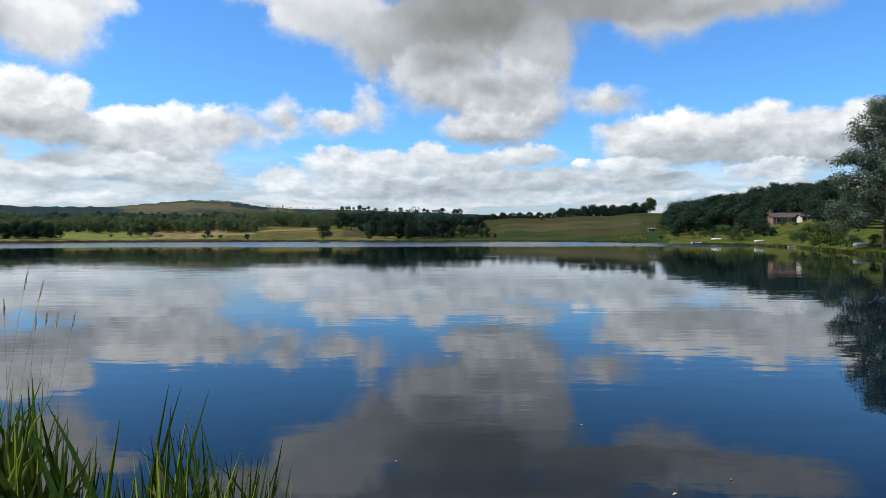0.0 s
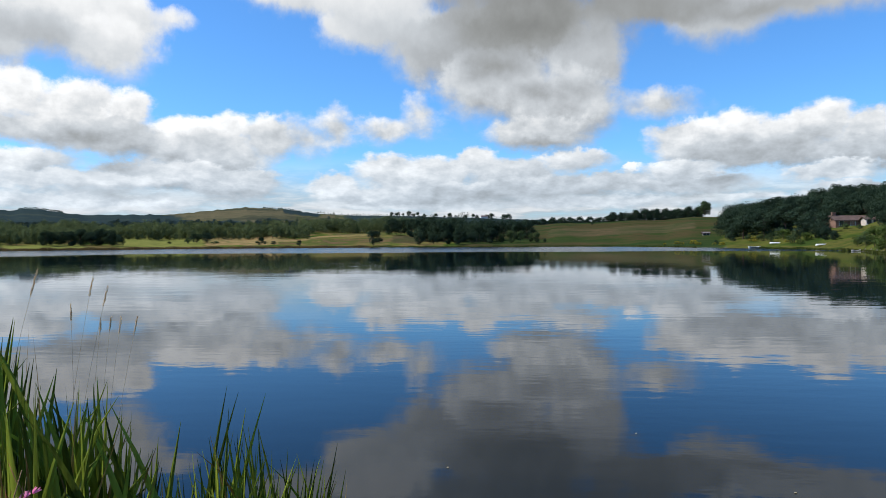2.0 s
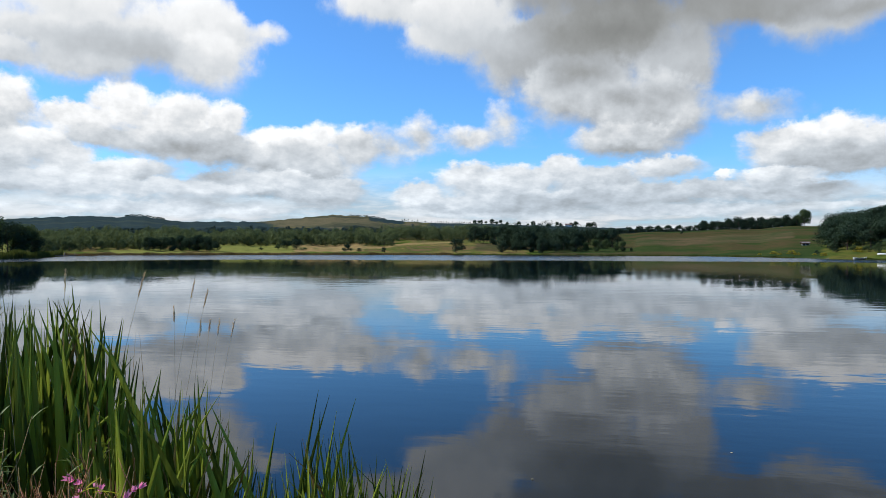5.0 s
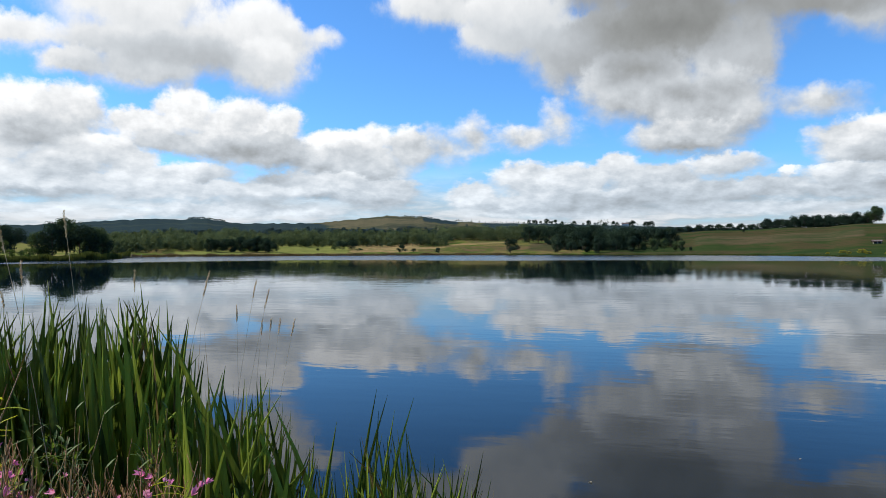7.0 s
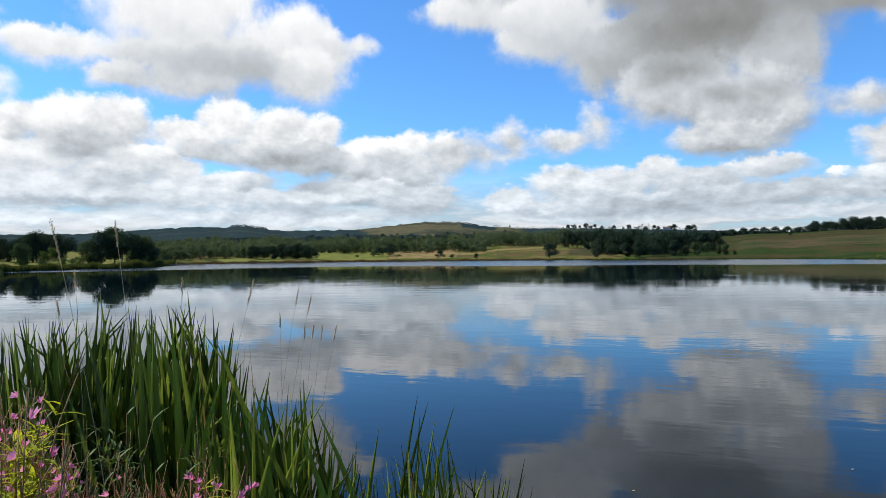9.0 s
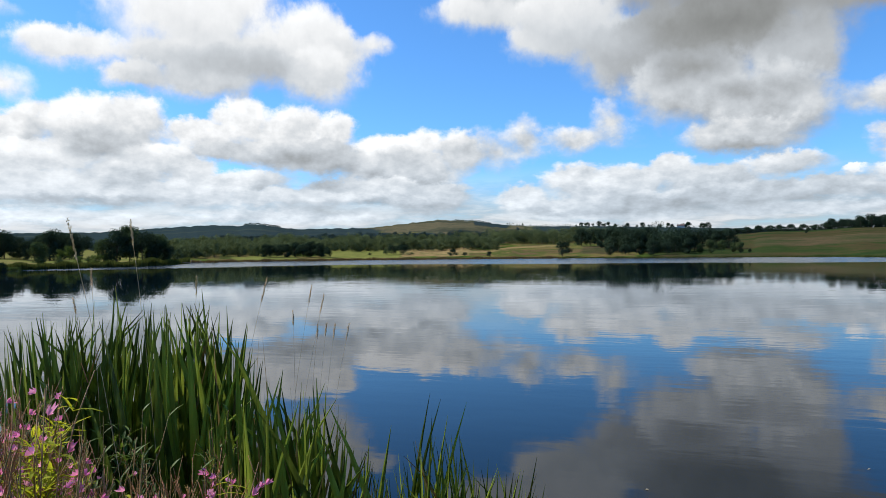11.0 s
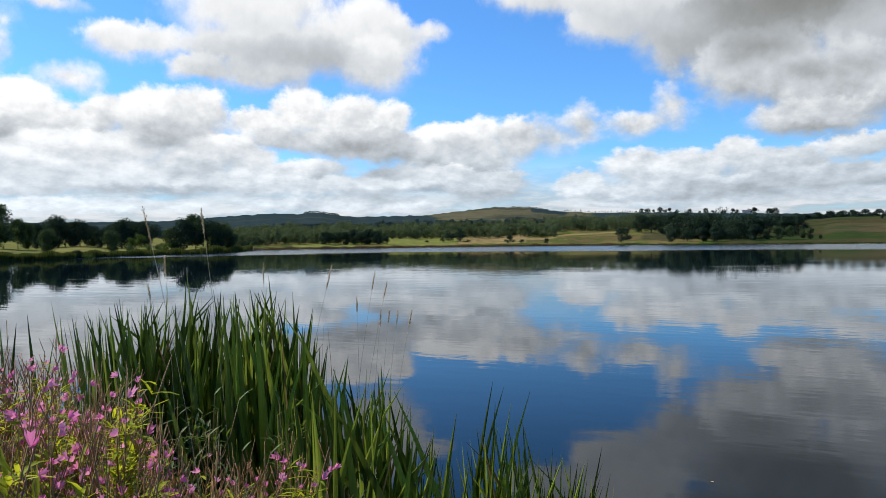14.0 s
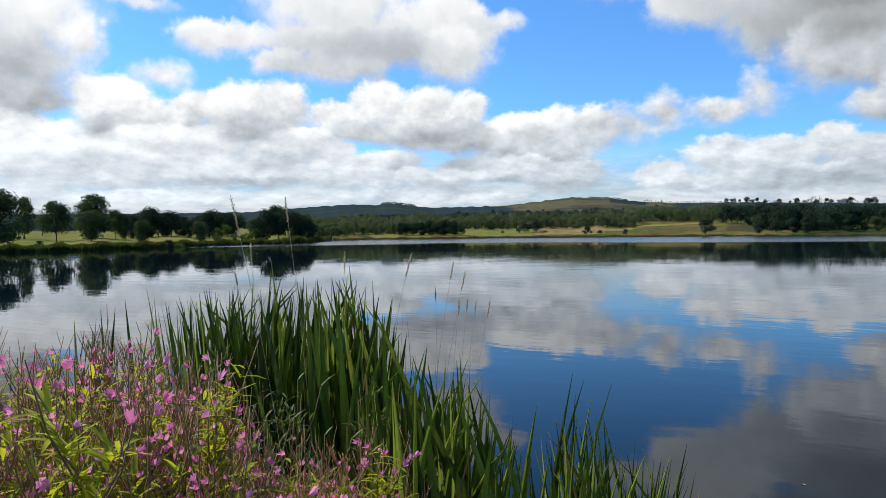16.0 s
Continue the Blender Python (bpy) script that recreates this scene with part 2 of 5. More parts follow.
def build_sky():
    world = bpy.data.worlds.new("sky")
    scene.world = world
    world.use_nodes = True
    world.node_tree.nodes.clear()
    n = Nodes(world.node_tree)
    way = n.add("ShaderNodeTexCoord").outputs["Generated"]
    split = n.add("ShaderNodeSeparateXYZ")
    n.put(split.inputs[0], way)
    az = n.math("MULTIPLY", n.math("ARCTAN2", split.outputs[0], split.outputs[1]), 57.2958)
    el = n.math("MULTIPLY", n.math("ARCSINE", split.outputs[2]), 57.2958)
    flat = n.add("ShaderNodeCombineXYZ")
    n.put(flat.inputs[0], az), n.put(flat.inputs[1], el)
    place = flat.outputs[0]
    # billows: finer and flatter towards the horizon
    tall = n.math("MULTIPLY", n.math("LOGARITHM", n.math("ADD", n.math("MAXIMUM", el, 0.0), 4.5), 2.71828), 13.0)
    grid = n.add("ShaderNodeCombineXYZ")
    n.put(grid.inputs[0], n.math("MULTIPLY", az, 0.72)), n.put(grid.inputs[1], tall)
    stretch = grid.outputs[0]
    half = (0.5, 0.5, 0.5)
    wide = n.vec("MULTIPLY", n.vec("SUBTRACT", n.noise(stretch, 0.22, 2.0, 0.5, dims="2D").outputs["Color"], half), (1.6, 1.0, 0))
    fine = n.vec("MULTIPLY", n.vec("SUBTRACT", n.noise(stretch, 0.8, 6.0, 0.62, dims="2D").outputs["Color"], half), (1.7, 1.2, 0))
    warped = n.vec("ADD", place, n.vec("ADD", wide, fine))

    def lumps(offset):
        """Rounded billows at two sizes, with a little fraying."""
        where = n.vec("ADD", stretch, offset)
        bent = n.vec("ADD", where, n.vec("MULTIPLY", n.vec("SUBTRACT", n.noise(where, 0.6, 3.0, 0.6, dims="2D").outputs["Color"], half), (2.2, 2.2, 0)))
        total = n.math("MULTIPLY", n.math("SUBTRACT", n.noise(where, 0.5, 7.0, 0.60, dims="2D").outputs["Fac"], 0.5), 1.3)
        for scale, gain in ((0.34, 0.50), (0.9, 0.25)):
            v = n.add("ShaderNodeTexVoronoi", voronoi_dimensions="2D", feature="SMOOTH_F1")
            v.inputs["Scale"].default_value, v.inputs["Smoothness"].default_value = scale, 0.6
            n.put(v.inputs["Vector"], bent)
            total = n.math("ADD", total, n.math("MULTIPLY", n.math("SUBTRACT", 0.42, v.outputs["Distance"]), gain))
        return total

    puff = lumps((0, 0, 0))
    dimple = n.math("SUBTRACT", puff, lumps((-0.35, 1.0, 0)))
    cover, shade = None, None
    for puffs, soft, fray, body in CLOUDS:
        for a, e, w, h, top, base in puffs:
            g = n.add("ShaderNodeGroup", node_tree=PUFF)
            for key, value in (("Where", warped), ("Lump", puff), ("Scale", (1 / w, 1 / h, 0)), ("Shift", (-a / w, -e / h, 0)), ("Soft", soft), ("Fray", fray), ("Top", top), ("Base", base), ("Body", body)):
                n.put(g.inputs[key], value)
            if cover is not None:
                n.put(g.inputs["Cover"], cover), n.put(g.inputs["Shade"], shade)
            cover, shade = g.outputs["Cover"], g.outputs["Shade"]
    # the rest of the sky overhead and behind: broken cloud of the same kind
    beyond = n.math("MAXIMUM", n.ramp(el, 29.0, 40.0), n.ramp(n.math("ABSOLUTE", n.math("ADD", az, 18.0)), 64.0, 78.0))
    broken = n.ramp(n.noise(n.vec("MULTIPLY", way, (1, 1, 1.6)), 2.2, 6.0, 0.55).outputs["Fac"], 0.57, 0.70)
    cover = n.math("ADD", n.math("MULTIPLY", cover, n.math("SUBTRACT", 1.0, beyond)), n.math("MULTIPLY", broken, beyond))
    shade = n.math("ADD", shade, n.math("MULTIPLY", dimple, n.ramp(el, 9.0, 17.0, 0.20, 0.06)))
    bright = n.math("POWER", n.math("MAXIMUM", n.math("MINIMUM", shade, 1.02), 0.3), 2.2)
    bright = n.vec("MULTIPLY", n.mix(n.ramp(el, 2.0, 10.0), (0.91, 0.98, 1.05), (1.0, 1.0, 1.0)), bright)
    colour = n.vec("MULTIPLY", n.mix(n.ramp(shade, 0.80, 0.97), n.mix(n.ramp(shade, 0.55, 0.74), (11.3, 11.7, 11.6), (10.9, 11.6, 12.3)), (11.6, 11.8, 12.0)), bright)
    sky = n.add("ShaderNodeTexSky", sky_type="NISHITA", sun_disc=False, sun_elevation=radians(SUN_EL), sun_rotation=radians(SUN_AZ), air_density=1.0, dust_density=0.3, ozone_density=2.0)
    clear = n.mix(1.0, sky.outputs[0], (0.84, 1.55, 2.3), "MULTIPLY")
    # a bright veil low over the hills
    streak = n.noise(n.vec("MULTIPLY", stretch, (0.35, 1.0, 1.0)), 0.5, 5.0, 0.6).outputs["Fac"]
    veil = n.math("MULTIPLY", n.ramp(el, 2.2, 7.5, 1.0, 0.0), n.ramp(streak, 0.25, 0.55, 0.45, 1.0))
    clear = n.mix(veil, clear, n.mix(n.ramp(streak, 0.42, 0.6), (5.6, 6.3, 7.0), (9.2, 9.6, 10.0)))
    back = n.add("ShaderNodeBackground")
    n.put(back.inputs["Color"], n.mix(cover, clear, colour))
    back.inputs["Strength"].default_value = 0.069
    n.put(n.add("ShaderNodeOutputWorld").inputs[0], back.outputs[0])


build_sky()

# ---- materials ----
def material(name, dark, light, scale=3.0, rough=0.8, bump=0.2, fine=6.0, per="noise", through_light=0.0, spec=0.3, blotch=0.3, where="Object", stretch=None, warm=0.5):
    """A surface of two tones: mottled at one scale, grained at a finer one; per: 'island' or 'object' varies it piece by piece."""
    m = bpy.data.materials.new(name)
    m.use_nodes = True
    n = Nodes(m.node_tree)
    bsdf = m.node_tree.nodes["Principled BSDF"]
    out = m.node_tree.nodes["Material Output"]
    at = n.add("ShaderNodeTexCoord").outputs[where]
    if stretch:
        at = n.vec("MULTIPLY", at, stretch)
    coarse = n.noise(at, scale, 4.0, 0.6).outputs["Fac"]
    grain = n.noise(at, scale * fine, 5.0, 0.65).outputs["Fac"]
    fac = n.ramp(n.math("ADD", n.math("MULTIPLY", coarse, 0.65), n.math("MULTIPLY", grain, 0.35)), 0.36, 0.64)
    if per == "island":
        fac = n.math("ADD", n.math("MULTIPLY", fac, blotch), n.math("MULTIPLY", n.add("ShaderNodeNewGeometry").outputs["Random Per Island"], 1 - blotch))
    if per == "object":
        fac = n.math("ADD", n.math("MULTIPLY", fac, blotch), n.math("MULTIPLY", n.ramp(n.add("ShaderNodeObjectInfo").outputs["Random"], 0.1, 1.0), 1 - blotch))
    if per == "tree":
        fac = n.math("ADD", n.math("MULTIPLY", fac, blotch), n.math("MULTIPLY", n.add("ShaderNodeAttribute", attribute_name="tone").outputs["Fac"], 1 - blotch))
    colour = n.mix(fac, dark, light)
    n.put(bsdf.inputs["Base Color"], colour)
    n.put(bsdf.inputs["Roughness"], n.ramp(grain, 0.3, 0.7, max(rough - 0.1, 0.02), min(rough + 0.08, 1.0)))
    bsdf.inputs["Specular IOR Level"].default_value = spec
    if bump:
        b = n.add("ShaderNodeBump")
        b.inputs["Strength"].default_value, b.inputs["Distance"].default_value = bump, 0.25 / (scale * fine)
        n.put(b.inputs["Height"], grain)
        n.put(bsdf.inputs["Normal"], b.outputs[0])
    if through_light:
        glow = n.add("ShaderNodeBsdfTranslucent")
        n.put(glow.inputs["Color"], n.mix(0.5, colour, (light[0] * (1 + 0.6 * warm), light[1] * (1 + 0.5 * warm), light[2] * (1 - warm))))
        both = n.add("ShaderNodeMixShader")
        both.inputs[0].default_value = through_light
        n.put(both.inputs[1], bsdf.outputs[0]), n.put(both.inputs[2], glow.outputs[0])
        n.put(out.inputs[0], both.outputs[0])
    return m


M_LEAF_DARK = material("dark_foliage", (0.017, 0.032, 0.024), (0.046, 0.070, 0.042), 0.25, 0.75, 0, per="island", through_light=0.2, spec=0.0, blotch=0.7)
# Far woods: tones lifted towards blue to stand for haze.
M_LEAF_WOOD = material("hazed_woodland_foliage", (0.038, 0.060, 0.038), (0.145, 0.175, 0.078), 0.35, 0.75, 0, per="tree", through_light=0.25, spec=0.0, blotch=0.45)
# Blue-green conifers, with the haze of distance painted into the colour.
M_LEAF_FAR = material("hazed_plantation_foliage", (0.020, 0.036, 0.042), (0.056, 0.084, 0.080), 0.15, 0.8, 0, per="tree", through_light=0.2, spec=0.0, blotch=0.5)
M_LEAF_PARK = material("parkland_foliage", (0.026, 0.046, 0.026), (0.086, 0.120, 0.050), 0.4, 0.85, 0, per="island", through_light=0.25, spec=0.0, blotch=0.5)
M_LEAF_LIGHT = material("light_foliage", (0.034, 0.062, 0.020), (0.105, 0.145, 0.042), 0.5, 0.85, 0, per="island", through_light=0.3, spec=0.0, blotch=0.4)
M_NEEDLE = material("pine_needles", (0.036, 0.062, 0.046), (0.125, 0.150, 0.100), 0.5, 0.85, 0, per="island", through_light=0.15, spec=0.0, blotch=0.5)
M_BARK = material("bark", (0.030, 0.022, 0.016), (0.095, 0.070, 0.052), 3.0, 0.9, 0.5)
# Tones vary leaf by leaf, spread wide so colour carries shade and sunlit highlights.
M_REED = material("reed_leaf", (0.007, 0.026, 0.004), (0.330, 0.410, 0.046), 2.0, 0.42, 0.12, per="object", through_light=0.24, spec=0.2, blotch=0.35, stretch=(14, 14, 0.7))
M_REED_DRY = material("dry_reed_leaf", (0.16, 0.10, 0.03), (0.36, 0.28, 0.09), 3.0, 0.6, 0.12, per="object", through_light=0.3, spec=0.35)
M_STRAW = material("straw_stalk", (0.36, 0.28, 0.16), (0.62, 0.52, 0.34), 20.0, 0.7, 0.1, through_light=0.2)
M_HERB = material("herb_leaf", (0.150, 0.200, 0.014), (0.470, 0.480, 0.040), 8.0, 0.6, 0.1, per="island", through_light=0.5, spec=0.12)
M_STEM = material("herb_stem", (0.150, 0.130, 0.030), (0.330, 0.170, 0.080), 12.0, 0.65, 0.1, through_light=0.1)
M_POD = material("seed_pod", (0.200, 0.160, 0.035), (0.480, 0.190, 0.120), 12.0, 0.65, 0.1, per="island", through_light=0.15)
M_PETAL = material("pink_petal", (0.76, 0.100, 0.33), (0.92, 0.42, 0.58), 30.0, 0.55, 0.1, per="object", through_light=0.35, spec=0.2, warm=0.0)
M_SEED = material("brown_seed_head", (0.380, 0.260, 0.150), (0.640, 0.480, 0.310), 30.0, 0.75, 0.1, through_light=0.2)
M_LEAF_FRINGE = material("reed_bed_leaf", (0.030, 0.052, 0.014), (0.095, 0.105, 0.030), 0.12, 0.75, 0, per="island", through_light=0.3, spec=0.0, blotch=0.6)
M_WEED = material("weed_leaf", (0.035, 0.075, 0.014), (0.120, 0.180, 0.030), 8.0, 0.6, 0.1, per="island", through_light=0.4, spec=0.3)
M_FRINGE_DRY = material("dry_reed_bed", (0.085, 0.062, 0.028), (0.190, 0.130, 0.065), 0.10, 0.85, 0, per="island", through_light=0.2, spec=0.0, blotch=0.6)
M_GORSE = material("yellow_bloom", (0.10, 0.11, 0.02), (0.34, 0.28, 0.04), 1.0, 0.8, 0, per="island", through_light=0.2, spec=0.0)

# ---- the land: bearings in degrees from the first view, distances in metres ----
def at(az, r, z=0.0):
    return Vector((r * math.sin(radians(az)), r * math.cos(radians(az)), z))


def smooth(a, b, v):
    t = np.clip((v - a) / (b - a), 0, 1)
    return t * t * (3 - 2 * t)


SHORE_AZ = [-180, -120, -90, -68, -60, -54, -48, -43.5, -41.2, -39.6, -37, -28, -12, 0, 10, 16, 21, 25, 27, 29, 31, 34, 40, 60, 90, 180]
SHORE_R = [40, 55, 82, 100, 106, 118, 134, 146, 160, 188, 205, 210, 212, 210, 200, 174, 154, 134, 122, 98, 84, 72, 58, 45, 40, 40]
RISE_AZ = [-180, -64, -44, -36, -20, 0, 10, 18, 26, 34, 180]
RISE = [0.01, 0.013, 0.014, 0.036, 0.040, 0.044, 0.052, 0.058, 0.095, 0.075, 0.02]
RIDGE_AZ = [-180, -75, -52, -46, -41, -38, -36, -34.6, -31.6, -29, -25.6, -22.5, -19.9, -17.0, -14.6, -12, -7, 0, 8, 20, 40, 180]
RIDGE_EL = [1.3, 1.4, 1.66, 1.75, 2.15, 2.34, 2.28, 2.44, 2.02, 2.06, 2.10, 2.44, 2.72, 2.60, 2.26, 2.10, 2.04, 1.78, 1.5, 1.4, 1.3, 1.3]


def shore(az):
    wob = 2.2 * np.sin(az * 1.9 + 0.7) + 1.3 * np.sin(az * 4.7)
    return np.interp(az, SHORE_AZ, SHORE_R) + wob * np.interp(az, SHORE_AZ, SHORE_R) / 210


def near_bank(x, y):
    """Height of the bank on which the camera stands; it falls away into the lake."""
    s = (0.95 - 0.40 * x - y) / 1.08 + 0.10 * np.sin(2.1 * x + 0.5) + 0.05 * np.sin(5.3 * x)
    return -1.3 + 1.72 * smooth(-1.9, 0.75, s) + 0.10 * smooth(0.5, 4.0, s)


def height(az, r):
    """Ground height at a bearing and distance."""
    az, r = np.asarray(az, float), np.asarray(r, float)
    edge = shore(az)
    past = r - edge
    k = np.interp(az, RISE_AZ, RISE)
    field = 0.45 * smooth(0, 3.0, past) + k * np.clip(past - 3, 0, 250) + 0.25 * np.sin(az * 1.3) * smooth(10, 60, past)
    far = smooth(330, 1500, r)
    ridge = 2.0 + r * np.tan(np.radians(np.interp(az, RIDGE_AZ, RIDGE_EL)))
    ridge = ridge + 0.0035 * r * (0.6 * np.sin(az * 3.7) * 0.3 + 0.25 * np.sin(az * 9.1 + 1)) * 0.35
    ridge = ridge + 0.00024 * r * (np.sin(az * 5.3) + np.sin(az * 11.7 + 2) + 0.8 * np.sin(az * 23.1 + 1) + 0.6 * np.sin(az * 41.0))
    drop = smooth(1900, 3200, r) * 50
    land = field * (1 - far) + (ridge - drop) * far
    z = np.where(past > 0, land, -1.6 * smooth(0, 12, -past))
    near = near_bank(r * np.sin(np.radians(az)), r * np.cos(np.radians(az)))
    return np.where(r < 0.75 * edge, np.maximum(z, near), z)


def ground_z(p):
    return float(height(math.degrees(math.atan2(p[0], p[1])), math.hypot(p[0], p[1])))


def land_material():
    """Meadow, park, pasture and lawn, moor and forest, blended by how much of each grows there, in drifts with tufts;
    the hill tones include painted haze.
    """
    m = bpy.data.materials.new("land")
    m.use_nodes = True
    n = Nodes(m.node_tree)
    bsdf = m.node_tree.nodes["Principled BSDF"]
    pos = n.add("ShaderNodeNewGeometry").outputs["Position"]
    shares = []
    for name in ("cover_low", "cover_high", "cover_patch"):
        split = n.add("ShaderNodeSeparateColor")
        n.put(split.inputs[0], n.add("ShaderNodeAttribute", attribute_name=name).outputs["Color"])
        shares += list(split.outputs)[:3]
    ragged = n.math("MULTIPLY", n.math("SUBTRACT", n.noise(pos, 0.012, 5.0, 0.65).outputs["Fac"], 0.5), 1.6)
    ragged = n.math("ADD", ragged, n.math("MULTIPLY", n.math("SUBTRACT", n.noise(n.vec("MULTIPLY", pos, (1, 1, 5)), 0.06, 4.0, 0.65).outputs["Fac"], 0.5), 1.6))
    total = None
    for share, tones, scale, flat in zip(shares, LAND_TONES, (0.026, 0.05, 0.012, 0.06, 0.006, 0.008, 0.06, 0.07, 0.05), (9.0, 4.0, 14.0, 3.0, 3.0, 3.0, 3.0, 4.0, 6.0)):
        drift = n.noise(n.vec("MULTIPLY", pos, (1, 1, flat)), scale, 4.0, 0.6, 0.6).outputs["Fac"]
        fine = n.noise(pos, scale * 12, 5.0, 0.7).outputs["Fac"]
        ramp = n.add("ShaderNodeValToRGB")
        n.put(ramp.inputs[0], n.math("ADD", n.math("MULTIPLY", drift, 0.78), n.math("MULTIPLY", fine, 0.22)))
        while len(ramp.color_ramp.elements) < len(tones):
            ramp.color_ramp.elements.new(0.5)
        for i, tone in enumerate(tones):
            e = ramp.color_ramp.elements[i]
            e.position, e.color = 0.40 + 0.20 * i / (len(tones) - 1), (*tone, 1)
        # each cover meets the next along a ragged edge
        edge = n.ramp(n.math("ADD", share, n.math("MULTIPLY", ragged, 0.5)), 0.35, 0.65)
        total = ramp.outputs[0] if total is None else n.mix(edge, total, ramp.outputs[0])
    tuft = n.noise(pos, 0.45, 5.0, 0.7).outputs["Fac"]
    n.put(bsdf.inputs["Base Color"], n.mix(n.ramp(tuft, 0.35, 0.7, 0.0, 0.4), total, (0.025, 0.036, 0.014)))
    bsdf.inputs["Roughness"].default_value, bsdf.inputs["Specular IOR Level"].default_value = 1.0, 0.0
    b = n.add("ShaderNodeBump")
    b.inputs["Strength"].default_value, b.inputs["Distance"].default_value = 0.6, 0.6
    n.put(b.inputs["Height"], tuft), n.put(bsdf.inputs["Normal"], b.outputs[0])
    return m


LAND_TONES = [
    [(0.034, 0.062, 0.012), (0.085, 0.108, 0.020), (0.165, 0.112, 0.048), (0.052, 0.082, 0.016), (0.120, 0.080, 0.040)],
    [(0.100, 0.120, 0.030), (0.160, 0.165, 0.042), (0.190, 0.155, 0.060), (0.115, 0.130, 0.034)],
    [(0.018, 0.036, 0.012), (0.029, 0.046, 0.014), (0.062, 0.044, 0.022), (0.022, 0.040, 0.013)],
    [(0.030, 0.052, 0.011), (0.068, 0.082, 0.016), (0.090, 0.084, 0.022), (0.040, 0.060, 0.013)],
    # moor slightly greyed, forest blued: distance haze put into the colour
    [(0.086, 0.076, 0.045), (0.110, 0.094, 0.056), (0.062, 0.062, 0.038), (0.036, 0.042, 0.032)],
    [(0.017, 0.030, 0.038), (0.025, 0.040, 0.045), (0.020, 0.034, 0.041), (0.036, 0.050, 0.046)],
    [(0.125, 0.140, 0.034), (0.175, 0.178, 0.048), (0.140, 0.150, 0.038)],
    [(0.190, 0.130, 0.056), (0.290, 0.200, 0.090), (0.120, 0.115, 0.040), (0.250, 0.165, 0.075)],
    [(0.092, 0.064, 0.036), (0.066, 0.056, 0.028), (0.040, 0.050, 0.020)],
]
M_LAND = land_material()
M_EARTH = material("bank_earth", (0.030, 0.024, 0.015), (0.090, 0.070, 0.042), 4.0, 0.95, 0.6)
M_BED = material("lake_bed", (0.030, 0.028, 0.018), (0.075, 0.068, 0.045), 1.5, 0.95, 0.4)


def sheet(name, verts, faces, mats, index=None, shade=True):
    me = bpy.data.meshes.new(name)
    me.from_pydata(verts, [], faces)
    for m in mats:
        me.materials.append(m)
    if index is not None:
        me.polygons.foreach_set("material_index", np.asarray(index, dtype=np.int32))
    if shade:
        me.polygons.foreach_set("use_smooth", np.ones(len(me.polygons), dtype=bool))
    me.update()
    return me


def build_ground():
    az = np.concatenate([np.arange(-180, -84, 3.0), np.arange(-84, 44, 0.35), np.arange(44, 180, 3.0)])
    r = np.concatenate([np.linspace(0.3, 6, 24), np.geomspace(6.6, 55, 22), np.linspace(58, 330, 110), np.geomspace(340, 4600, 46)])
    A, R = np.meshgrid(az, r, indexing="ij")
    Z = height(A, R)
    co = np.stack([R * np.sin(np.radians(A)), R * np.cos(np.radians(A)), Z], -1).reshape(-1, 3)
    na, nr = len(az), len(r)
    faces, index = [], []
    edge = shore(az)
    for i in range(na):
        j = (i + 1) % na
        for k in range(nr - 1):
            faces.append((i * nr + k, i * nr + k + 1, j * nr + k + 1, j * nr + k))
            if r[k] < 0.75 * edge[i]:
                index.append(1 if Z[i, k] > -0.05 else 2)
            else:
                index.append(2 if Z[i, k] < -0.3 else 0)
    centre = len(co)
    co = np.vstack([co, [[0, 0, float(near_bank(0.0, 0.0))]]])
    for i in range(na):
        faces.append((centre, i * nr, ((i + 1) % na) * nr))
        index.append(1)
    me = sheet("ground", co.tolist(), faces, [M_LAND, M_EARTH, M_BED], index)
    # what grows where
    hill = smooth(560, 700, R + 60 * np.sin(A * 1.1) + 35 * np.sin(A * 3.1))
    moor = smooth(-27.5, -24.0, A + (R - 1400) * 0.004) * (1 - smooth(-13.5, -11.0, A))
    moor = moor * (1 - smooth(-17.4, -16.6, A) * smooth(1120, 1280, R) * (1 - smooth(-14.4, -13.6, A))) * (1 - (1 - smooth(-21.0, -19.4, A)) * (1 - smooth(900, 1060, R)))
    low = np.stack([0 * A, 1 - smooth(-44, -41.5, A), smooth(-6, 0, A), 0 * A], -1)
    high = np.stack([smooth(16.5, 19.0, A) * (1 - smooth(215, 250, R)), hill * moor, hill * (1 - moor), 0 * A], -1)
    def patch(a0, a1, r0, r1, slope=0.0):
        far_off = R - slope * (A - a0)
        return smooth(a0 - 0.5, a0 + 0.5, A) * (1 - smooth(a1 - 0.5, a1 + 0.5, A)) * smooth(r0 - 6, r0 + 6, far_off) * (1 - smooth(r1 - 8, r1 + 8, far_off))

    lawn = np.maximum(patch(-29.5, -23.2, 216, 330), 0.9 * patch(-36.5, -31.5, 206, 240))
    hay = np.maximum(patch(-23.0, -17.2, 222, 300), patch(-18.0, -9.8, 236, 262, 10.0))
    rough = np.maximum(patch(4.5, 16.0, 262, 345), 0.8 * patch(-8.5, -5.5, 230, 300))
    spots = np.stack([lawn, 0.72 * hay, 0.8 * rough, 0 * A], -1)
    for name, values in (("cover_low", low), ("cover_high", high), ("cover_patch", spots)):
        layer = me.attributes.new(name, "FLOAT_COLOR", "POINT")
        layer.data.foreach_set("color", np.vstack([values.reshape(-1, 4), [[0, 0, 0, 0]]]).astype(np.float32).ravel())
    tagged(new("ground", me), "meadows, pasture, park grass and distant hills round a lake", "ground", kind="structure")


build_ground()


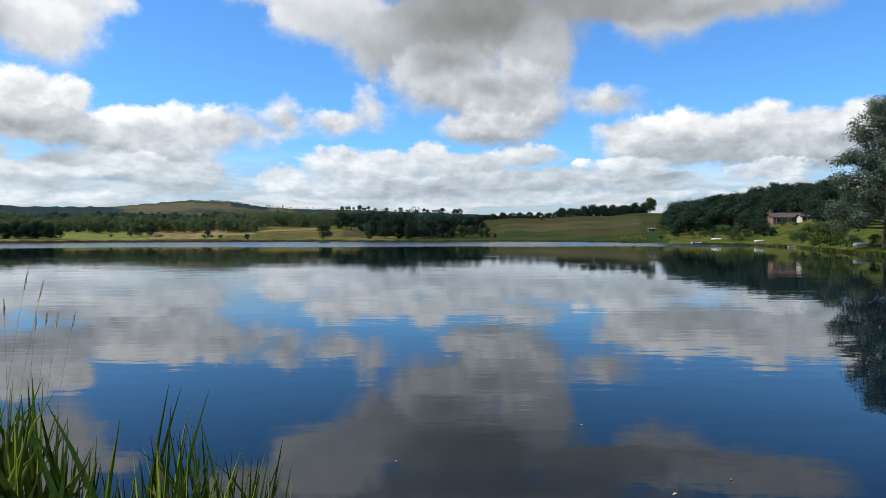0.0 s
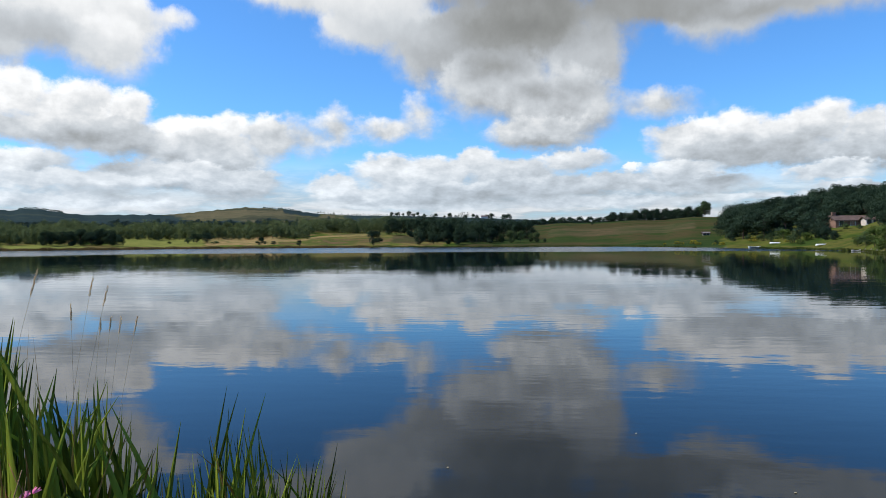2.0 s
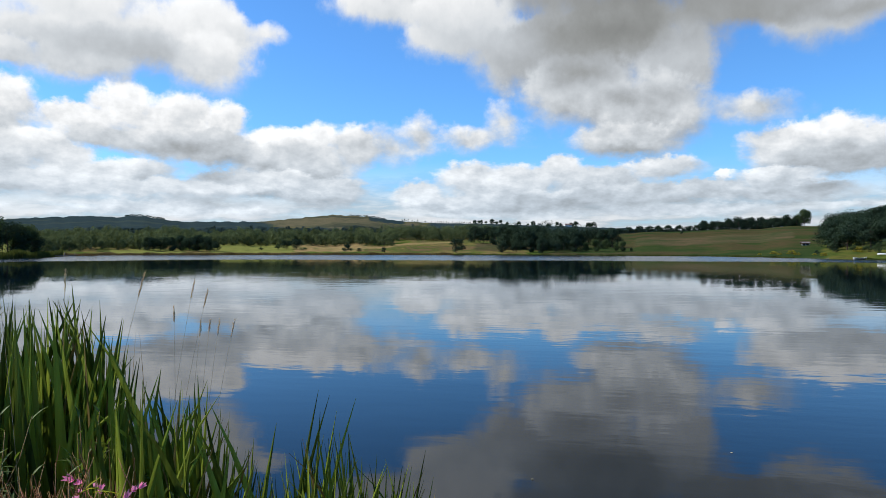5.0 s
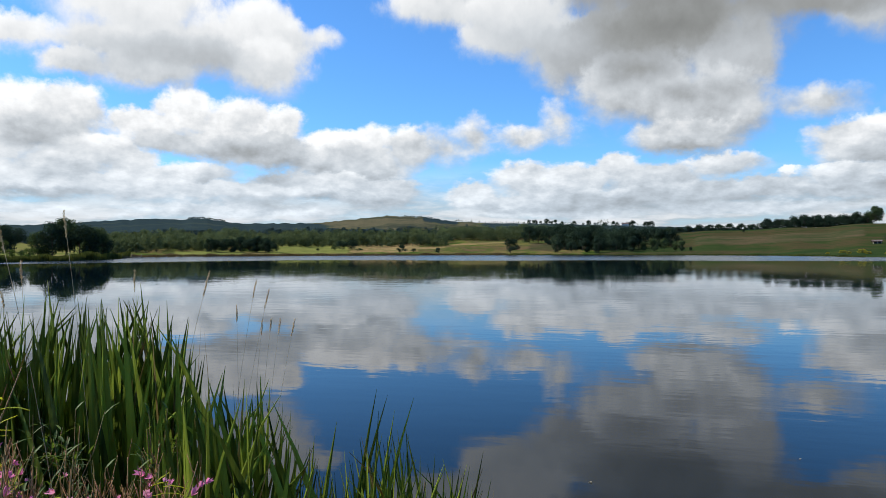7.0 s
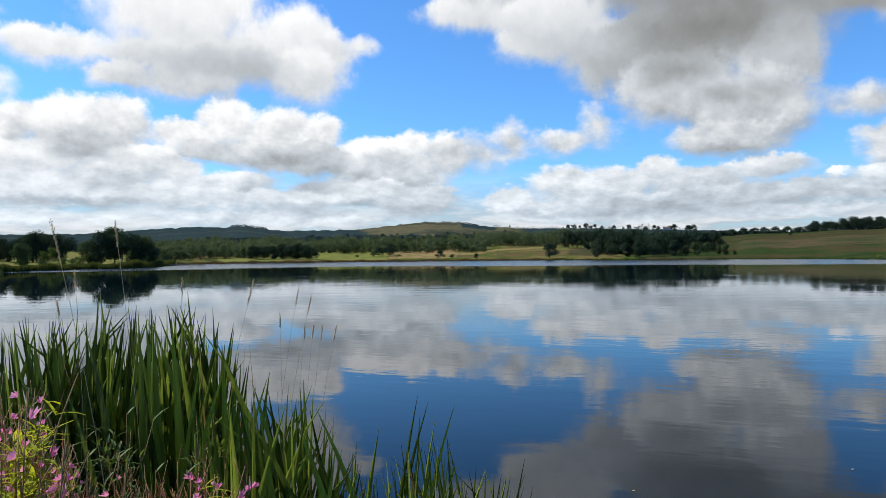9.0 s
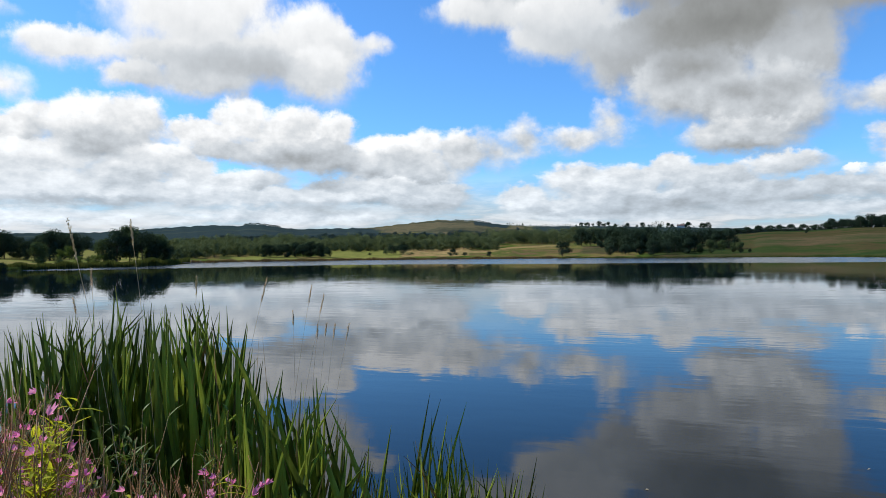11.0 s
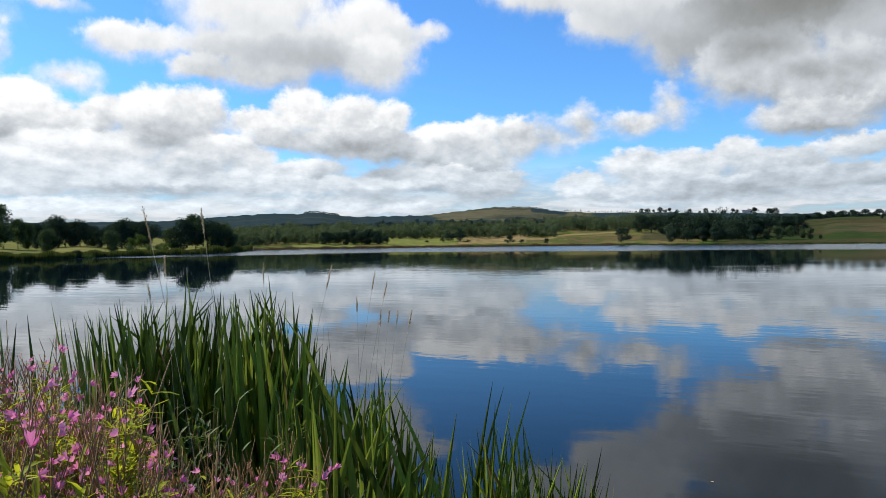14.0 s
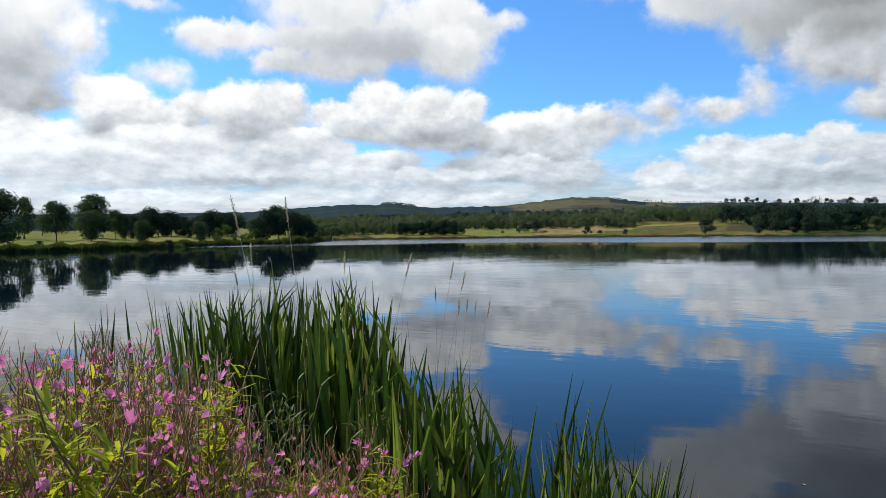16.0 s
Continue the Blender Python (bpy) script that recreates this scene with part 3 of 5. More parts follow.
def water_material():
    """Calm lake water: clear gloss over a dark body, small swell near, a wind-ruffled belt far out."""
    m = bpy.data.materials.new("lake_water")
    m.use_nodes = True
    n = Nodes(m.node_tree)
    bsdf = m.node_tree.nodes["Principled BSDF"]
    pos = n.add("ShaderNodeNewGeometry").outputs["Position"]
    bsdf.inputs["Base Color"].default_value = (0.002, 0.007, 0.012, 1)
    bsdf.inputs["IOR"].default_value = 1.23
    bsdf.inputs["Specular IOR Level"].default_value = 0.5
    split = n.add("ShaderNodeSeparateXYZ")
    n.put(split.inputs[0], pos)
    out = n.vec("LENGTH", n.vec("MULTIPLY", pos, (1, 1, 0)))
    patch = n.noise(n.vec("MULTIPLY", pos, (0.4, 1.0, 0)), 0.03, 3.0, 0.5).outputs["Fac"]
    ruffled = n.ramp(n.math("ADD", out, n.math("MULTIPLY", n.math("SUBTRACT", patch, 0.5), 70.0)), 112.0, 128.0)
    swell = n.noise(n.vec("MULTIPLY", pos, (0.35, 1.0, 0)), 0.9, 2.0, 0.5).outputs["Fac"]
    ripple = n.noise(n.vec("MULTIPLY", pos, (0.5, 1.0, 0)), 4.5, 2.0, 0.5).outputs["Fac"]
    calm = n.ramp(n.noise(pos, 0.09, 2.0, 0.5).outputs["Fac"], 0.35, 0.65, 0.35, 1.0)
    chop = n.noise(pos, 2.2, 3.0, 0.6).outputs["Fac"]
    b1 = n.add("ShaderNodeBump")
    b1.inputs["Strength"].default_value, b1.inputs["Distance"].default_value = 1.0, 1.0
    low = n.math("MULTIPLY", n.math("ADD", n.math("MULTIPLY", swell, 0.0066), n.math("MULTIPLY", ripple, 0.0014)), calm)
    n.put(b1.inputs["Height"], n.math("ADD", low, n.math("MULTIPLY", n.math("MULTIPLY", chop, 0.020), ruffled)))
    n.put(bsdf.inputs["Normal"], b1.outputs[0])
    n.put(bsdf.inputs["Roughness"], n.ramp(ruffled, 0.0, 1.0, 0.012, 0.20))
    return m


def build_water():
    """One sheet of water that runs a little way under every shore."""
    az = np.arange(-180, 180, 2.0)
    rings = [0.0, 1.5, 4, 10, 25, 60]
    verts = [(0, 0, 0)]
    faces = []
    for a in az:
        for f in rings[1:]:
            verts.append(tuple(at(a, f)))
        verts.append(tuple(at(a, float(shore(a)) + 0.8)))
    n = len(rings)
    for i in range(len(az)):
        j = (i + 1) % len(az)
        faces.append((0, 1 + j * n, 1 + i * n))
        for k in range(n - 1):
            faces.append((1 + i * n + k, 1 + j * n + k, 1 + j * n + k + 1, 1 + i * n + k + 1))
    me = sheet("water", verts, faces, [water_material()], None, False)
    tagged(new("water", me), "still blue lake mirroring the clouds, ruffled far out", "lake", kind="structure")


build_water()

# ---- trees, bushes and woods ----
def part(name, me, parent, label=""):
    ob = new(name, me)
    ob.parent = parent
    if label:
        ob["label"] = label
    return ob


def leaf_quads(rng, lobes, count, size, flat=0.0, fill=0.35):
    """Small leaf clumps, as bent quads, strewn over and inside lobes (x, y, z, rx, rz)."""
    lobes = np.asarray(lobes, float)
    weight = lobes[:, 3] * (lobes[:, 3] + lobes[:, 4])
    pick = rng.choice(len(lobes), count, p=weight / weight.sum())
    d = rng.normal(size=(count, 3))
    d /= np.linalg.norm(d, axis=1)[:, None]
    depth = np.where(rng.random(count) < fill, rng.uniform(0.35, 0.85, count), rng.uniform(0.85, 1.12, count))
    L = lobes[pick]
    centre = L[:, :3] + d * np.stack([L[:, 3], L[:, 3], L[:, 4]], 1) * depth[:, None]
    normal = d + rng.normal(size=(count, 3)) * 0.42
    normal[:, 2] += flat + 0.25
    normal /= np.linalg.norm(normal, axis=1)[:, None]
    u = np.cross(normal, rng.normal(size=(count, 3)))
    u /= np.linalg.norm(u, axis=1)[:, None]
    v = np.cross(normal, u)
    s = size * rng.uniform(0.55, 1.35, count)[:, None]
    k = rng.uniform(0.5, 1.0, count)[:, None]
    corners = np.stack([centre - u * s, centre - v * s * k + normal * s * 0.25, centre + u * s, centre + v * s * k + normal * s * 0.25], 1)
    return corners.reshape(-1, 3)


def quad_mesh(name, co, mat):
    n = len(co) // 4
    me = bpy.data.meshes.new(name)
    me.vertices.add(4 * n), me.loops.add(4 * n), me.polygons.add(n)
    me.vertices.foreach_set("co", np.asarray(co, dtype=np.float32).ravel())
    me.loops.foreach_set("vertex_index", np.arange(4 * n, dtype=np.int32))
    me.polygons.foreach_set("loop_start", np.arange(0, 4 * n, 4, dtype=np.int32))
    me.polygons.foreach_set("loop_total", np.full(n, 4, dtype=np.int32))
    me.materials.append(mat)
    me.update()
    me.validate()
    return me


def tubes(name, paths, mat, sides=6):
    """Tapered limbs, each a list of (point, radius), joined in one mesh."""
    verts, faces = [], []
    for path in paths:
        first = len(verts)
        for i, (p, rad) in enumerate(path):
            p = Vector(p)
            a = Vector(path[max(i - 1, 0)][0])
            b = Vector(path[min(i + 1, len(path) - 1)][0])
            way = (b - a).normalized()
            side = way.cross(Vector((0.31, 0.95, 0.11))).normalized()
            up = way.cross(side)
            for k in range(sides):
                w = 2 * math.pi * k / sides
                verts.append(tuple(p + (side * math.cos(w) + up * math.sin(w)) * rad))
        for i in range(len(path) - 1):
            for k in range(sides):
                a, b = first + i * sides + k, first + i * sides + (k + 1) % sides
                faces.append((a, b, b + sides, a + sides))
        faces.append(tuple(range(first + (len(path) - 1) * sides, first + len(path) * sides)))
    return sheet(name, verts, faces, [mat])


def broadleaf(rng, low, wide, lobes):
    """Crown lobes of a broadleaf of height 1: low is where the crown begins, wide its half width."""
    out = []
    for _ in range(lobes):
        h = rng.uniform(0, 1) ** 0.8
        span = wide * (math.sin(math.pi * (0.12 + 0.80 * h)) ** 0.7)
        w, d = rng.uniform(0, 2 * math.pi), rng.uniform(0.25, 0.85) * span
        rad = rng.uniform(0.10, 0.19) * (0.6 + wide)
        out.append((d * math.cos(w), d * math.sin(w), low + rad * 0.5 + (1 - low - rad * 1.3) * h, rad * 1.15, rad * 0.85))
    return out


def tree_kind(name, seed, mat, low=0.22, wide=0.42, lobes=22, leaves=2600, size=0.022, trunk=0.022, label="", category="tree"):
    """A tree of height 1 with trunk, limbs and crown; it is copied, turned and scaled."""
    rng = np.random.default_rng(seed)
    root = new(name)
    crown = broadleaf(rng, low, wide, lobes)
    lean = rng.uniform(-0.03, 0.03, 2)
    spine = [((lean[0] * t, lean[1] * t, t * 0.86 - 0.02), trunk * (1.25 if t == 0 else 1 - 0.85 * t)) for t in (0, 0.06, 0.25, 0.45, 0.7, 1.0)]
    paths = [spine]
    for x, y, z, rx, rz in crown[: min(14, lobes)]:
        base = max(low * 0.7, z * 0.55)
        paths.append([((0, 0, base), trunk * 0.5), ((x * 0.5, y * 0.5, base + (z - base) * 0.65), trunk * 0.3), ((x, y, z), trunk * 0.1)])
    part("trunk", tubes("trunk", paths, M_BARK), root)
    part("crown", quad_mesh("crown", leaf_quads(rng, crown, leaves, size), mat), root)
    return tagged(root, label, category)


def pine_kind(name, seed, label):
    """A tall pine of height 1 with layered boughs of needle tufts."""
    rng = np.random.default_rng(seed)
    root = new(name)
    paths = [[((0.01 * math.sin(5 * t), 0, t * 0.97 - 0.01), 0.020 * (1 - 0.9 * t) + 0.002) for t in np.linspace(0, 1, 9)]]
    tufts = []
    for i in range(78):
        h = 0.14 + 0.83 * (i + rng.uniform(-0.4, 0.4)) / 78
        reach = 0.33 * (1 - h) ** 0.62 * rng.uniform(0.55, 1.1) + 0.03
        w = i * 2.4 + rng.uniform(-0.5, 0.5)
        tip = Vector((reach * math.cos(w), reach * math.sin(w), h + reach * rng.uniform(-0.10, 0.22)))
        paths.append([((0, 0, h - 0.02), 0.0065 * (1.1 - h)), ((tip.x * 0.5, tip.y * 0.5, (h + tip.z) / 2 - 0.012), 0.004), (tuple(tip), 0.001)])
        for f in (0.45, 0.62, 0.8, 0.95, 1.0):
            if reach * f < 0.05 and f < 0.9:
                continue
            side = rng.normal(size=3) * 0.022
            tufts.append((tip.x * f + side[0], tip.y * f + side[1], h + (tip.z - h) * f + 0.008 + side[2] * 0.4, 0.036 + 0.030 * reach / 0.3, 0.042))
    part("trunk", tubes("trunk", paths, M_BARK), root)
    part("crown", quad_mesh("crown", leaf_quads(rng, tufts, 52000, 0.0054, 0.1, 0.5), M_NEEDLE), root)
    return tagged(root, label, "tree")


def stand(kind, az, r, tall, wide=1.0, turn=None, sink=0.0):
    """A copy of a tree on the ground at a bearing and distance."""
    p = at(az, r)
    p.z = ground_z(p) - 0.05 - sink
    turn = (az * 37.0 + r * 11.0) % 360 if turn is None else turn
    m = Matrix.Translation(p) @ pose(0, 0, 0, 0, 0, turn)
    ob = copy_thing(kind, m)
    ob.scale = (tall * wide, tall * wide, tall)
    return ob


def retire(*kinds):
    """Takes the patterns that were copied out of the scene again."""
    for k in kinds:
        for o in (*k.children_recursive, k):
            bpy.data.objects.remove(o)


OAKS = [tree_kind("broadleaf_tree", s, M_LEAF_PARK, lo, w, n, 5600, 0.021, 0.020, "dark green broadleaf tree standing on park grass") for s, lo, w, n in ((11, 0.13, 0.42, 32), (12, 0.05, 0.46, 34), (13, 0.16, 0.40, 30))]
DENSE = [tree_kind("broadleaf_tree", s, M_LEAF_DARK, lo, w, n, 4200, 0.021, 0.020, "dense dark green tree beside the lake") for s, lo, w, n in ((21, 0.05, 0.42, 24), (22, 0.04, 0.50, 28), (23, 0.03, 0.34, 20))]
LIGHT = [tree_kind("young_tree", s, M_LEAF_LIGHT, 0.10, w, 18, 1800, 0.026, 0.018, "light green young tree on the shore") for s, w in ((31, 0.40), (32, 0.48))]
BUSHES = [tree_kind("bush", s, m, 0.0, w, 16, 1500, 0.035, 0.02, lab, "bush") for s, m, w, lab in ((41, M_LEAF_DARK, 0.62, "dark green rounded bush on the lake shore"), (42, M_LEAF_LIGHT, 0.66, "light green bush on the grassy bank"), (43, M_LEAF_PARK, 0.72, "green bush on the grassy bank"))]
PINE = pine_kind("pine_tree", 51, "tall blue-green pine tree on the lake bank")

# far side of the lake
stand(BUSHES[0], -9.79, 216, 4.9, 1.05)
for az, r, tall, wide in ((-18.75, 221, 2.7, 1.0), (-17.74, 224, 1.2, 1.5), (-15.73, 220, 1.9, 0.9), (-22.23, 238, 1.0, 2.0), (-25.58, 240, 1.0, 1.2), (-24.28, 236, 2.2, 0.7)):
    stand(BUSHES[2 if az < -21 else 0], az, r, tall, wide)
for az, r, tall, wide in ((-23.61, 242, 3.6, 0.9), (-22.79, 245, 3.9, 0.9)):
    stand(DENSE[1], az, r, tall, wide * 1.3)
for i, (az, r, tall) in enumerate(((-33.79, 226, 4.4), (-33.01, 228, 4.8), (-32.28, 226, 4.4), (-31.61, 229, 5.0), (-30.93, 226, 4.6), (-30.31, 228, 5.2), (-29.68, 226, 4.8), (-29.11, 224, 3.8))):
    stand(DENSE[i % 3], az, r, tall, 1.15)
for i, (az, r, tall) in enumerate(((-8.25, 300, 7.6), (-7.51, 300, 8.4), (-6.64, 290, 8.0), (-5.76, 244, 9.2), (-4.93, 240, 9.6), (-4.05, 238, 8.0), (-3.26, 244, 8.4), (-2.38, 238, 7.2), (-1.35, 240, 6.6), (-0.37, 240, 8.0), (0.37, 243, 8.4), (-0.05, 226, 5.0), (-6.00, 222, 4.0), (-4.84, 221, 3.8), (-3.73, 222, 4.4), (-2.70, 220, 4.8), (-1.68, 221, 4.2), (2.14, 250, 6.6), (2.84, 256, 7.0), (1.59, 262, 7.6))):
    stand(DENSE[i % 3], az, r, tall, 1.05)
for i, (az, r, tall) in enumerate(((0.75, 226, 3.2), (1.49, 224, 4.4), (2.33, 224, 4.0), (3.17, 226, 3.2), (3.63, 225, 3.6), (4.28, 222, 1.6))):
    stand(OAKS[i % 3], az, r, tall, 0.8)
# field trees on the skyline
for i, (az, tall) in enumerate(((-8.25, 8), (-7.79, 9), (-7.33, 8), (-6.82, 9), (-6.46, 9), (-6.13, 8), (-5.58, 9), (-4.65, 7), (-3.91, 7), (-3.49, 8), (-2.19, 8), (-1.54, 9), (-1.26, 8), (-0.37, 11), (-0.05, 11), (0.98, 12), (1.31, 11))):
    stand(DENSE[i % 3], az, 1480, tall * (1.2 + 0.25 * math.sin(i * 2.9)), 1.15, sink=2.2)
for i, az in enumerate(np.arange(2.52, 9.29, 0.27)):
    stand(DENSE[i % 3], az, 452 + 3 * (i % 3), 3.6 + 1.3 * math.sin(i * 2.3), 1.4, sink=0.6)
for i, az in enumerate(np.arange(9.52, 16.51, 0.22)):
    stand(DENSE[(i * 2) % 3], az, 458 + 4 * (i % 3), 6.2 + 1.4 * math.sin(i * 1.7) + 1.4 * (az > 11.32), 1.1, sink=1.0)
stand(OAKS[2], 16.63, 452, 10.6, 0.85)
stand(BUSHES[0], 8.11, 400, 1.6)
# wood above the boats and the house
rng = np.random.default_rng(5)
for i in range(58):
    az = 18.29 + (29.18 - 18.29) * (i + rng.uniform(0, 1)) / 58
    top = np.interp(az, (17.45, 18.71, 20.37, 22.79, 24.55, 26.63, 29.18), (9.6, 10.0, 9.8, 9.4, 9.0, 8.2, 7.6))
    stand(DENSE[i % 3], az, rng.uniform(196, 250), top * rng.uniform(0.72, 0.92), 0.95)
for az, r, tall in ((18.12, 205, 6.0), (18.58, 188, 5.6), (19.33, 186, 6.8), (20.78, 184, 7.0), (22.19, 176, 7.5), (23.38, 172, 7.0), (24.16, 162, 5.6)):
    stand(DENSE[int(10 * az) % 3], az, r, tall, 1.2)
for i, (az, r, tall) in enumerate(((24.74, 186, 5.0), (25.58, 182, 5.6), (26.45, 184, 6.0), (27.30, 180, 6.2), (28.10, 176, 6.0), (28.90, 172, 6.0), (28.39, 150, 5.0), (24.51, 158, 3.6), (24.82, 150, 2.6), (25.35, 147, 1.8))):
    stand(DENSE[i % 3], az, r, tall, 1.15)
# the near bank on the pine's side
stand(PINE, 32.55, 84, 15.4, 1.15)
stand(PINE, 34.6, 90, 18.0, 1.0)
for i, (az, r, tall, wide) in enumerate(((27.81, 117, 3.2, 0.9), (28.47, 106, 3.4, 0.9), (29.18, 101, 3.6, 0.9), (27.30, 125, 2.6, 1.0), (29.82, 97, 3.0, 0.8), (26.78, 130, 1.8, 1.2), (28.18, 110, 1.7, 1.2), (30.5, 92, 1.6, 1.1), (31.9, 86, 1.4, 1.2))):
    stand((LIGHT + BUSHES[1:])[i % 4], az, r, tall, wide)
for i, (az, r, tall) in enumerate(((29.96, 124, 4.6), (31.10, 120, 5.2), (33.66, 110, 6.4), (28.83, 138, 4.6))):
    stand(DENSE[i % 3], az, r, tall, 1.0)
for az, r, tall in ((21.26, 166, 2.2), (22.07, 168, 2.6), (22.79, 156, 2.4), (19.75, 178, 1.6), (23.57, 158, 2.0), (23.2, 152, 1.3), (25.4, 150, 1.4), (26.0, 166, 1.5), (26.9, 164, 1.1), (18.6, 178, 1.2), (17.4, 180, 1.0), (24.3, 162, 3.2), (20.6, 174, 1.8)):
    stand(BUSHES[int(10 * az) % 3], az, r, tall)
GORSE = tree_kind("gorse_bush", 44, M_GORSE, 0.0, 0.8, 14, 1300, 0.04, 0.02, "yellow-flowered gorse bush on the shore slope", "bush")
for az, r, tall in ((13.64, 192, 0.5), (14.6, 188, 0.8), (15.0, 184, 0.6), (15.82, 182, 1.0), (16.2, 180, 0.7), (17.3, 177, 0.5), (17.87, 172, 0.8), (20.1, 176, 1.2), (22.3, 160, 0.5)):
    stand(GORSE, az, r, tall, 1.5)
retire(GORSE)
# wooded spit and park on the other side
BACK, GROWN = 1.26, 1.13
for i, (az, r, tall, wide) in enumerate(((-45.60, 128, 4.6, 0.9), (-44.72, 126, 6.2, 0.9), (-43.84, 128, 7.0, 0.85), (-42.96, 126, 6.4, 0.95), (-42.06, 128, 5.8, 0.9), (-41.44, 130, 4.4, 0.9))):
    stand((OAKS[1], DENSE[0], OAKS[0], DENSE[1])[i % 4], az, r * BACK, tall * GROWN, wide * 1.1)
for i, (az, r, tall, wide) in enumerate(((-63.15, 96, 7.8, 0.92), (-65.03, 100, 7.2, 0.9), (-61.54, 134, 7.8, 0.62), (-59.58, 128, 7.4, 0.85), (-57.10, 134, 8.6, 1.15), (-57.33, 114, 5.4, 1.05), (-55.71, 138, 6.0, 0.7), (-53.89, 106, 3.9, 0.82), (-49.76, 108, 3.8, 0.85), (-55.06, 140, 5.6, 0.6))):
    stand(OAKS[(1, 1, 0, 2, 0, 1, 2, 1, 1, 1)[i]], az, r * BACK, tall * GROWN, wide)
for az, r, tall in ((-55.36, 170, 5.4), (-60.46, 180, 5.0), (-47.83, 140, 3.0), (-48.42, 142, 2.4)):
    stand(LIGHT[int(10 * az) % 2], az, r * BACK, tall * GROWN, 1.0)
for i, az in enumerate(np.arange(-54.6, -46.9, 0.46)):
    stand(DENSE[i % 3], az, 190 + 5 * (i % 3), (6.2, 6.6, 7.4, 8.0, 6.8, 6.4, 6.8, 6.0, 5.4, 4.6)[i % 10], 0.95)
for az, r, tall in ((-51.98, 96, 1.5), (-51.25, 94, 1.3), (-48.47, 112, 1.4), (-47.32, 116, 1.5), (-46.12, 118, 1.8), (-46.63, 122, 1.3), (-60.64, 86, 0.9), (-59.22, 90, 0.8), (-41.26, 132, 1.8)):
    stand(BUSHES[int(10 * az) % 3], az, r * BACK, tall * GROWN)
retire(*OAKS, *DENSE, *LIGHT, *BUSHES, PINE)


def wood(name, label, seed, az0, az1, r0, r1, count, tall, mat, leaves=640, size=0.19):
    """A far wood of many crowns, uncountable from here."""
    rng = np.random.default_rng(seed)
    co, trunks, tones = [], [], []
    for i in range(count):
        az = az0 + (az1 - az0) * (i + rng.uniform(0, 1)) / count
        edge = float(shore(az))
        r = edge + rng.uniform(r0, r1)
        z = float(height(az, r))
        h = tall * rng.choice((0.72, 0.85, 1.0, 1.15)) * rng.uniform(0.85, 1.1)
        p = at(az, r, z)
        full = broadleaf(rng, 0.03, rng.uniform(0.30, 0.46), 11)
        lobes = [(p.x + h * x, p.y + h * y, z + h * v, h * a * 1.15, h * b * 1.15) for x, y, v, a, b in full]
        co.append(leaf_quads(rng, lobes, leaves, size * (0.7 + 0.3 * h / 8)))
        tones.append(np.full(4 * leaves, rng.beta(1.2, 1.6)))
        trunks.append([((p.x, p.y, z - 0.1), 0.10), ((p.x, p.y, z + h * 0.35), 0.06)])
    ob = new(name)
    me = quad_mesh("crown", np.vstack(co), mat)
    me.attributes.new("tone", "FLOAT", "POINT").data.foreach_set("value", np.concatenate(tones).astype(np.float32))
    part("crown", me, ob)
    part("trunk", tubes("trunk", trunks, M_BARK, 4), ob)
    return tagged(ob, label, "wood", kind="stuff")


wood("far_wood", "mixed green wood along the far side of the lake", 61, -43.0, -14.99, 75, 120, 330, 5.8, M_LEAF_WOOD)
wood("far_wood", "mixed green wood above the far pasture", 60, -15.65, -6.23, 125, 165, 130, 7.0, M_LEAF_WOOD)
wood("far_wood", "dark wood edge behind the far meadow", 62, -41.0, -14.78, 62, 80, 140, 4.6, M_LEAF_WOOD)
wood("lakeside_wood", "low green wood at the head of the lake", 63, -42.0, -29.5, 24, 70, 150, 4.4, M_LEAF_WOOD)
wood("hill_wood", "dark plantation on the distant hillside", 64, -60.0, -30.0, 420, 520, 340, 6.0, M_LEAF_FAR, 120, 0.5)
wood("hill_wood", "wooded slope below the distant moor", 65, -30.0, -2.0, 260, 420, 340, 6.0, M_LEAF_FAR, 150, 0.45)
wood("lakeside_wood", "dense dark trees in the middle of the far shore", 66, -6.00, 0.28, 20, 46, 44, 8.2, M_LEAF_DARK)
wood("ridge_wood", "dark trees on the crest of the moorland hill", 67, -18.54, -15.56, 1250, 1420, 90, 2.2, M_LEAF_DARK, 40, 0.45)
wood("ridge_wood", "dark trees on the crest of the forested hill", 68, -35.50, -32.71, 1250, 1420, 90, 3.0, M_LEAF_DARK, 40, 0.5)
wood("ridge_wood", "scattered trees along the distant skyline", 69, -14.34, -8.52, 1250, 1330, 30, 4.0, M_LEAF_DARK, 60, 0.6)

# ---- reeds, grasses and flowers on the near bank ----
def blade_mesh(name, bend, droop, face, twist, width, mat, rows=7):
    """A reed leaf of height 1: lens-shaped across, long-pointed, bent along x; droop folds the tip over, face and twist turn its flat side."""
    verts, faces = [], []
    for i in range(rows + 1):
        t = 1 - (1 - i / rows) ** 1.2
        w = 0.5 * width * min(1.0, 0.75 + t) * (1 - t ** 2.8) + 0.0003
        x = bend * t ** 2.0 + droop * max(0, t - 0.6) ** 1.6 * 1.6
        z = t - droop * max(0, t - 0.62) ** 2 * 2.4 - 0.25 * bend * bend * t * t
        turn = radians(face + twist * t)
        c, s = math.cos(turn), math.sin(turn)
        fold = 0.42 * w
        verts += [(x - w * s, -w * c, z), (x + fold * c, -fold * s, z), (x + w * s, w * c, z), (x - fold * 0.3 * c, fold * 0.3 * s, z)]
    for i in range(rows):
        for k in range(4):
            a, b = 4 * i + k, 4 * i + (k + 1) % 4
            faces.append((a, b, b + 4, a + 4))
    return sheet(name, verts, faces, [mat], None, False)


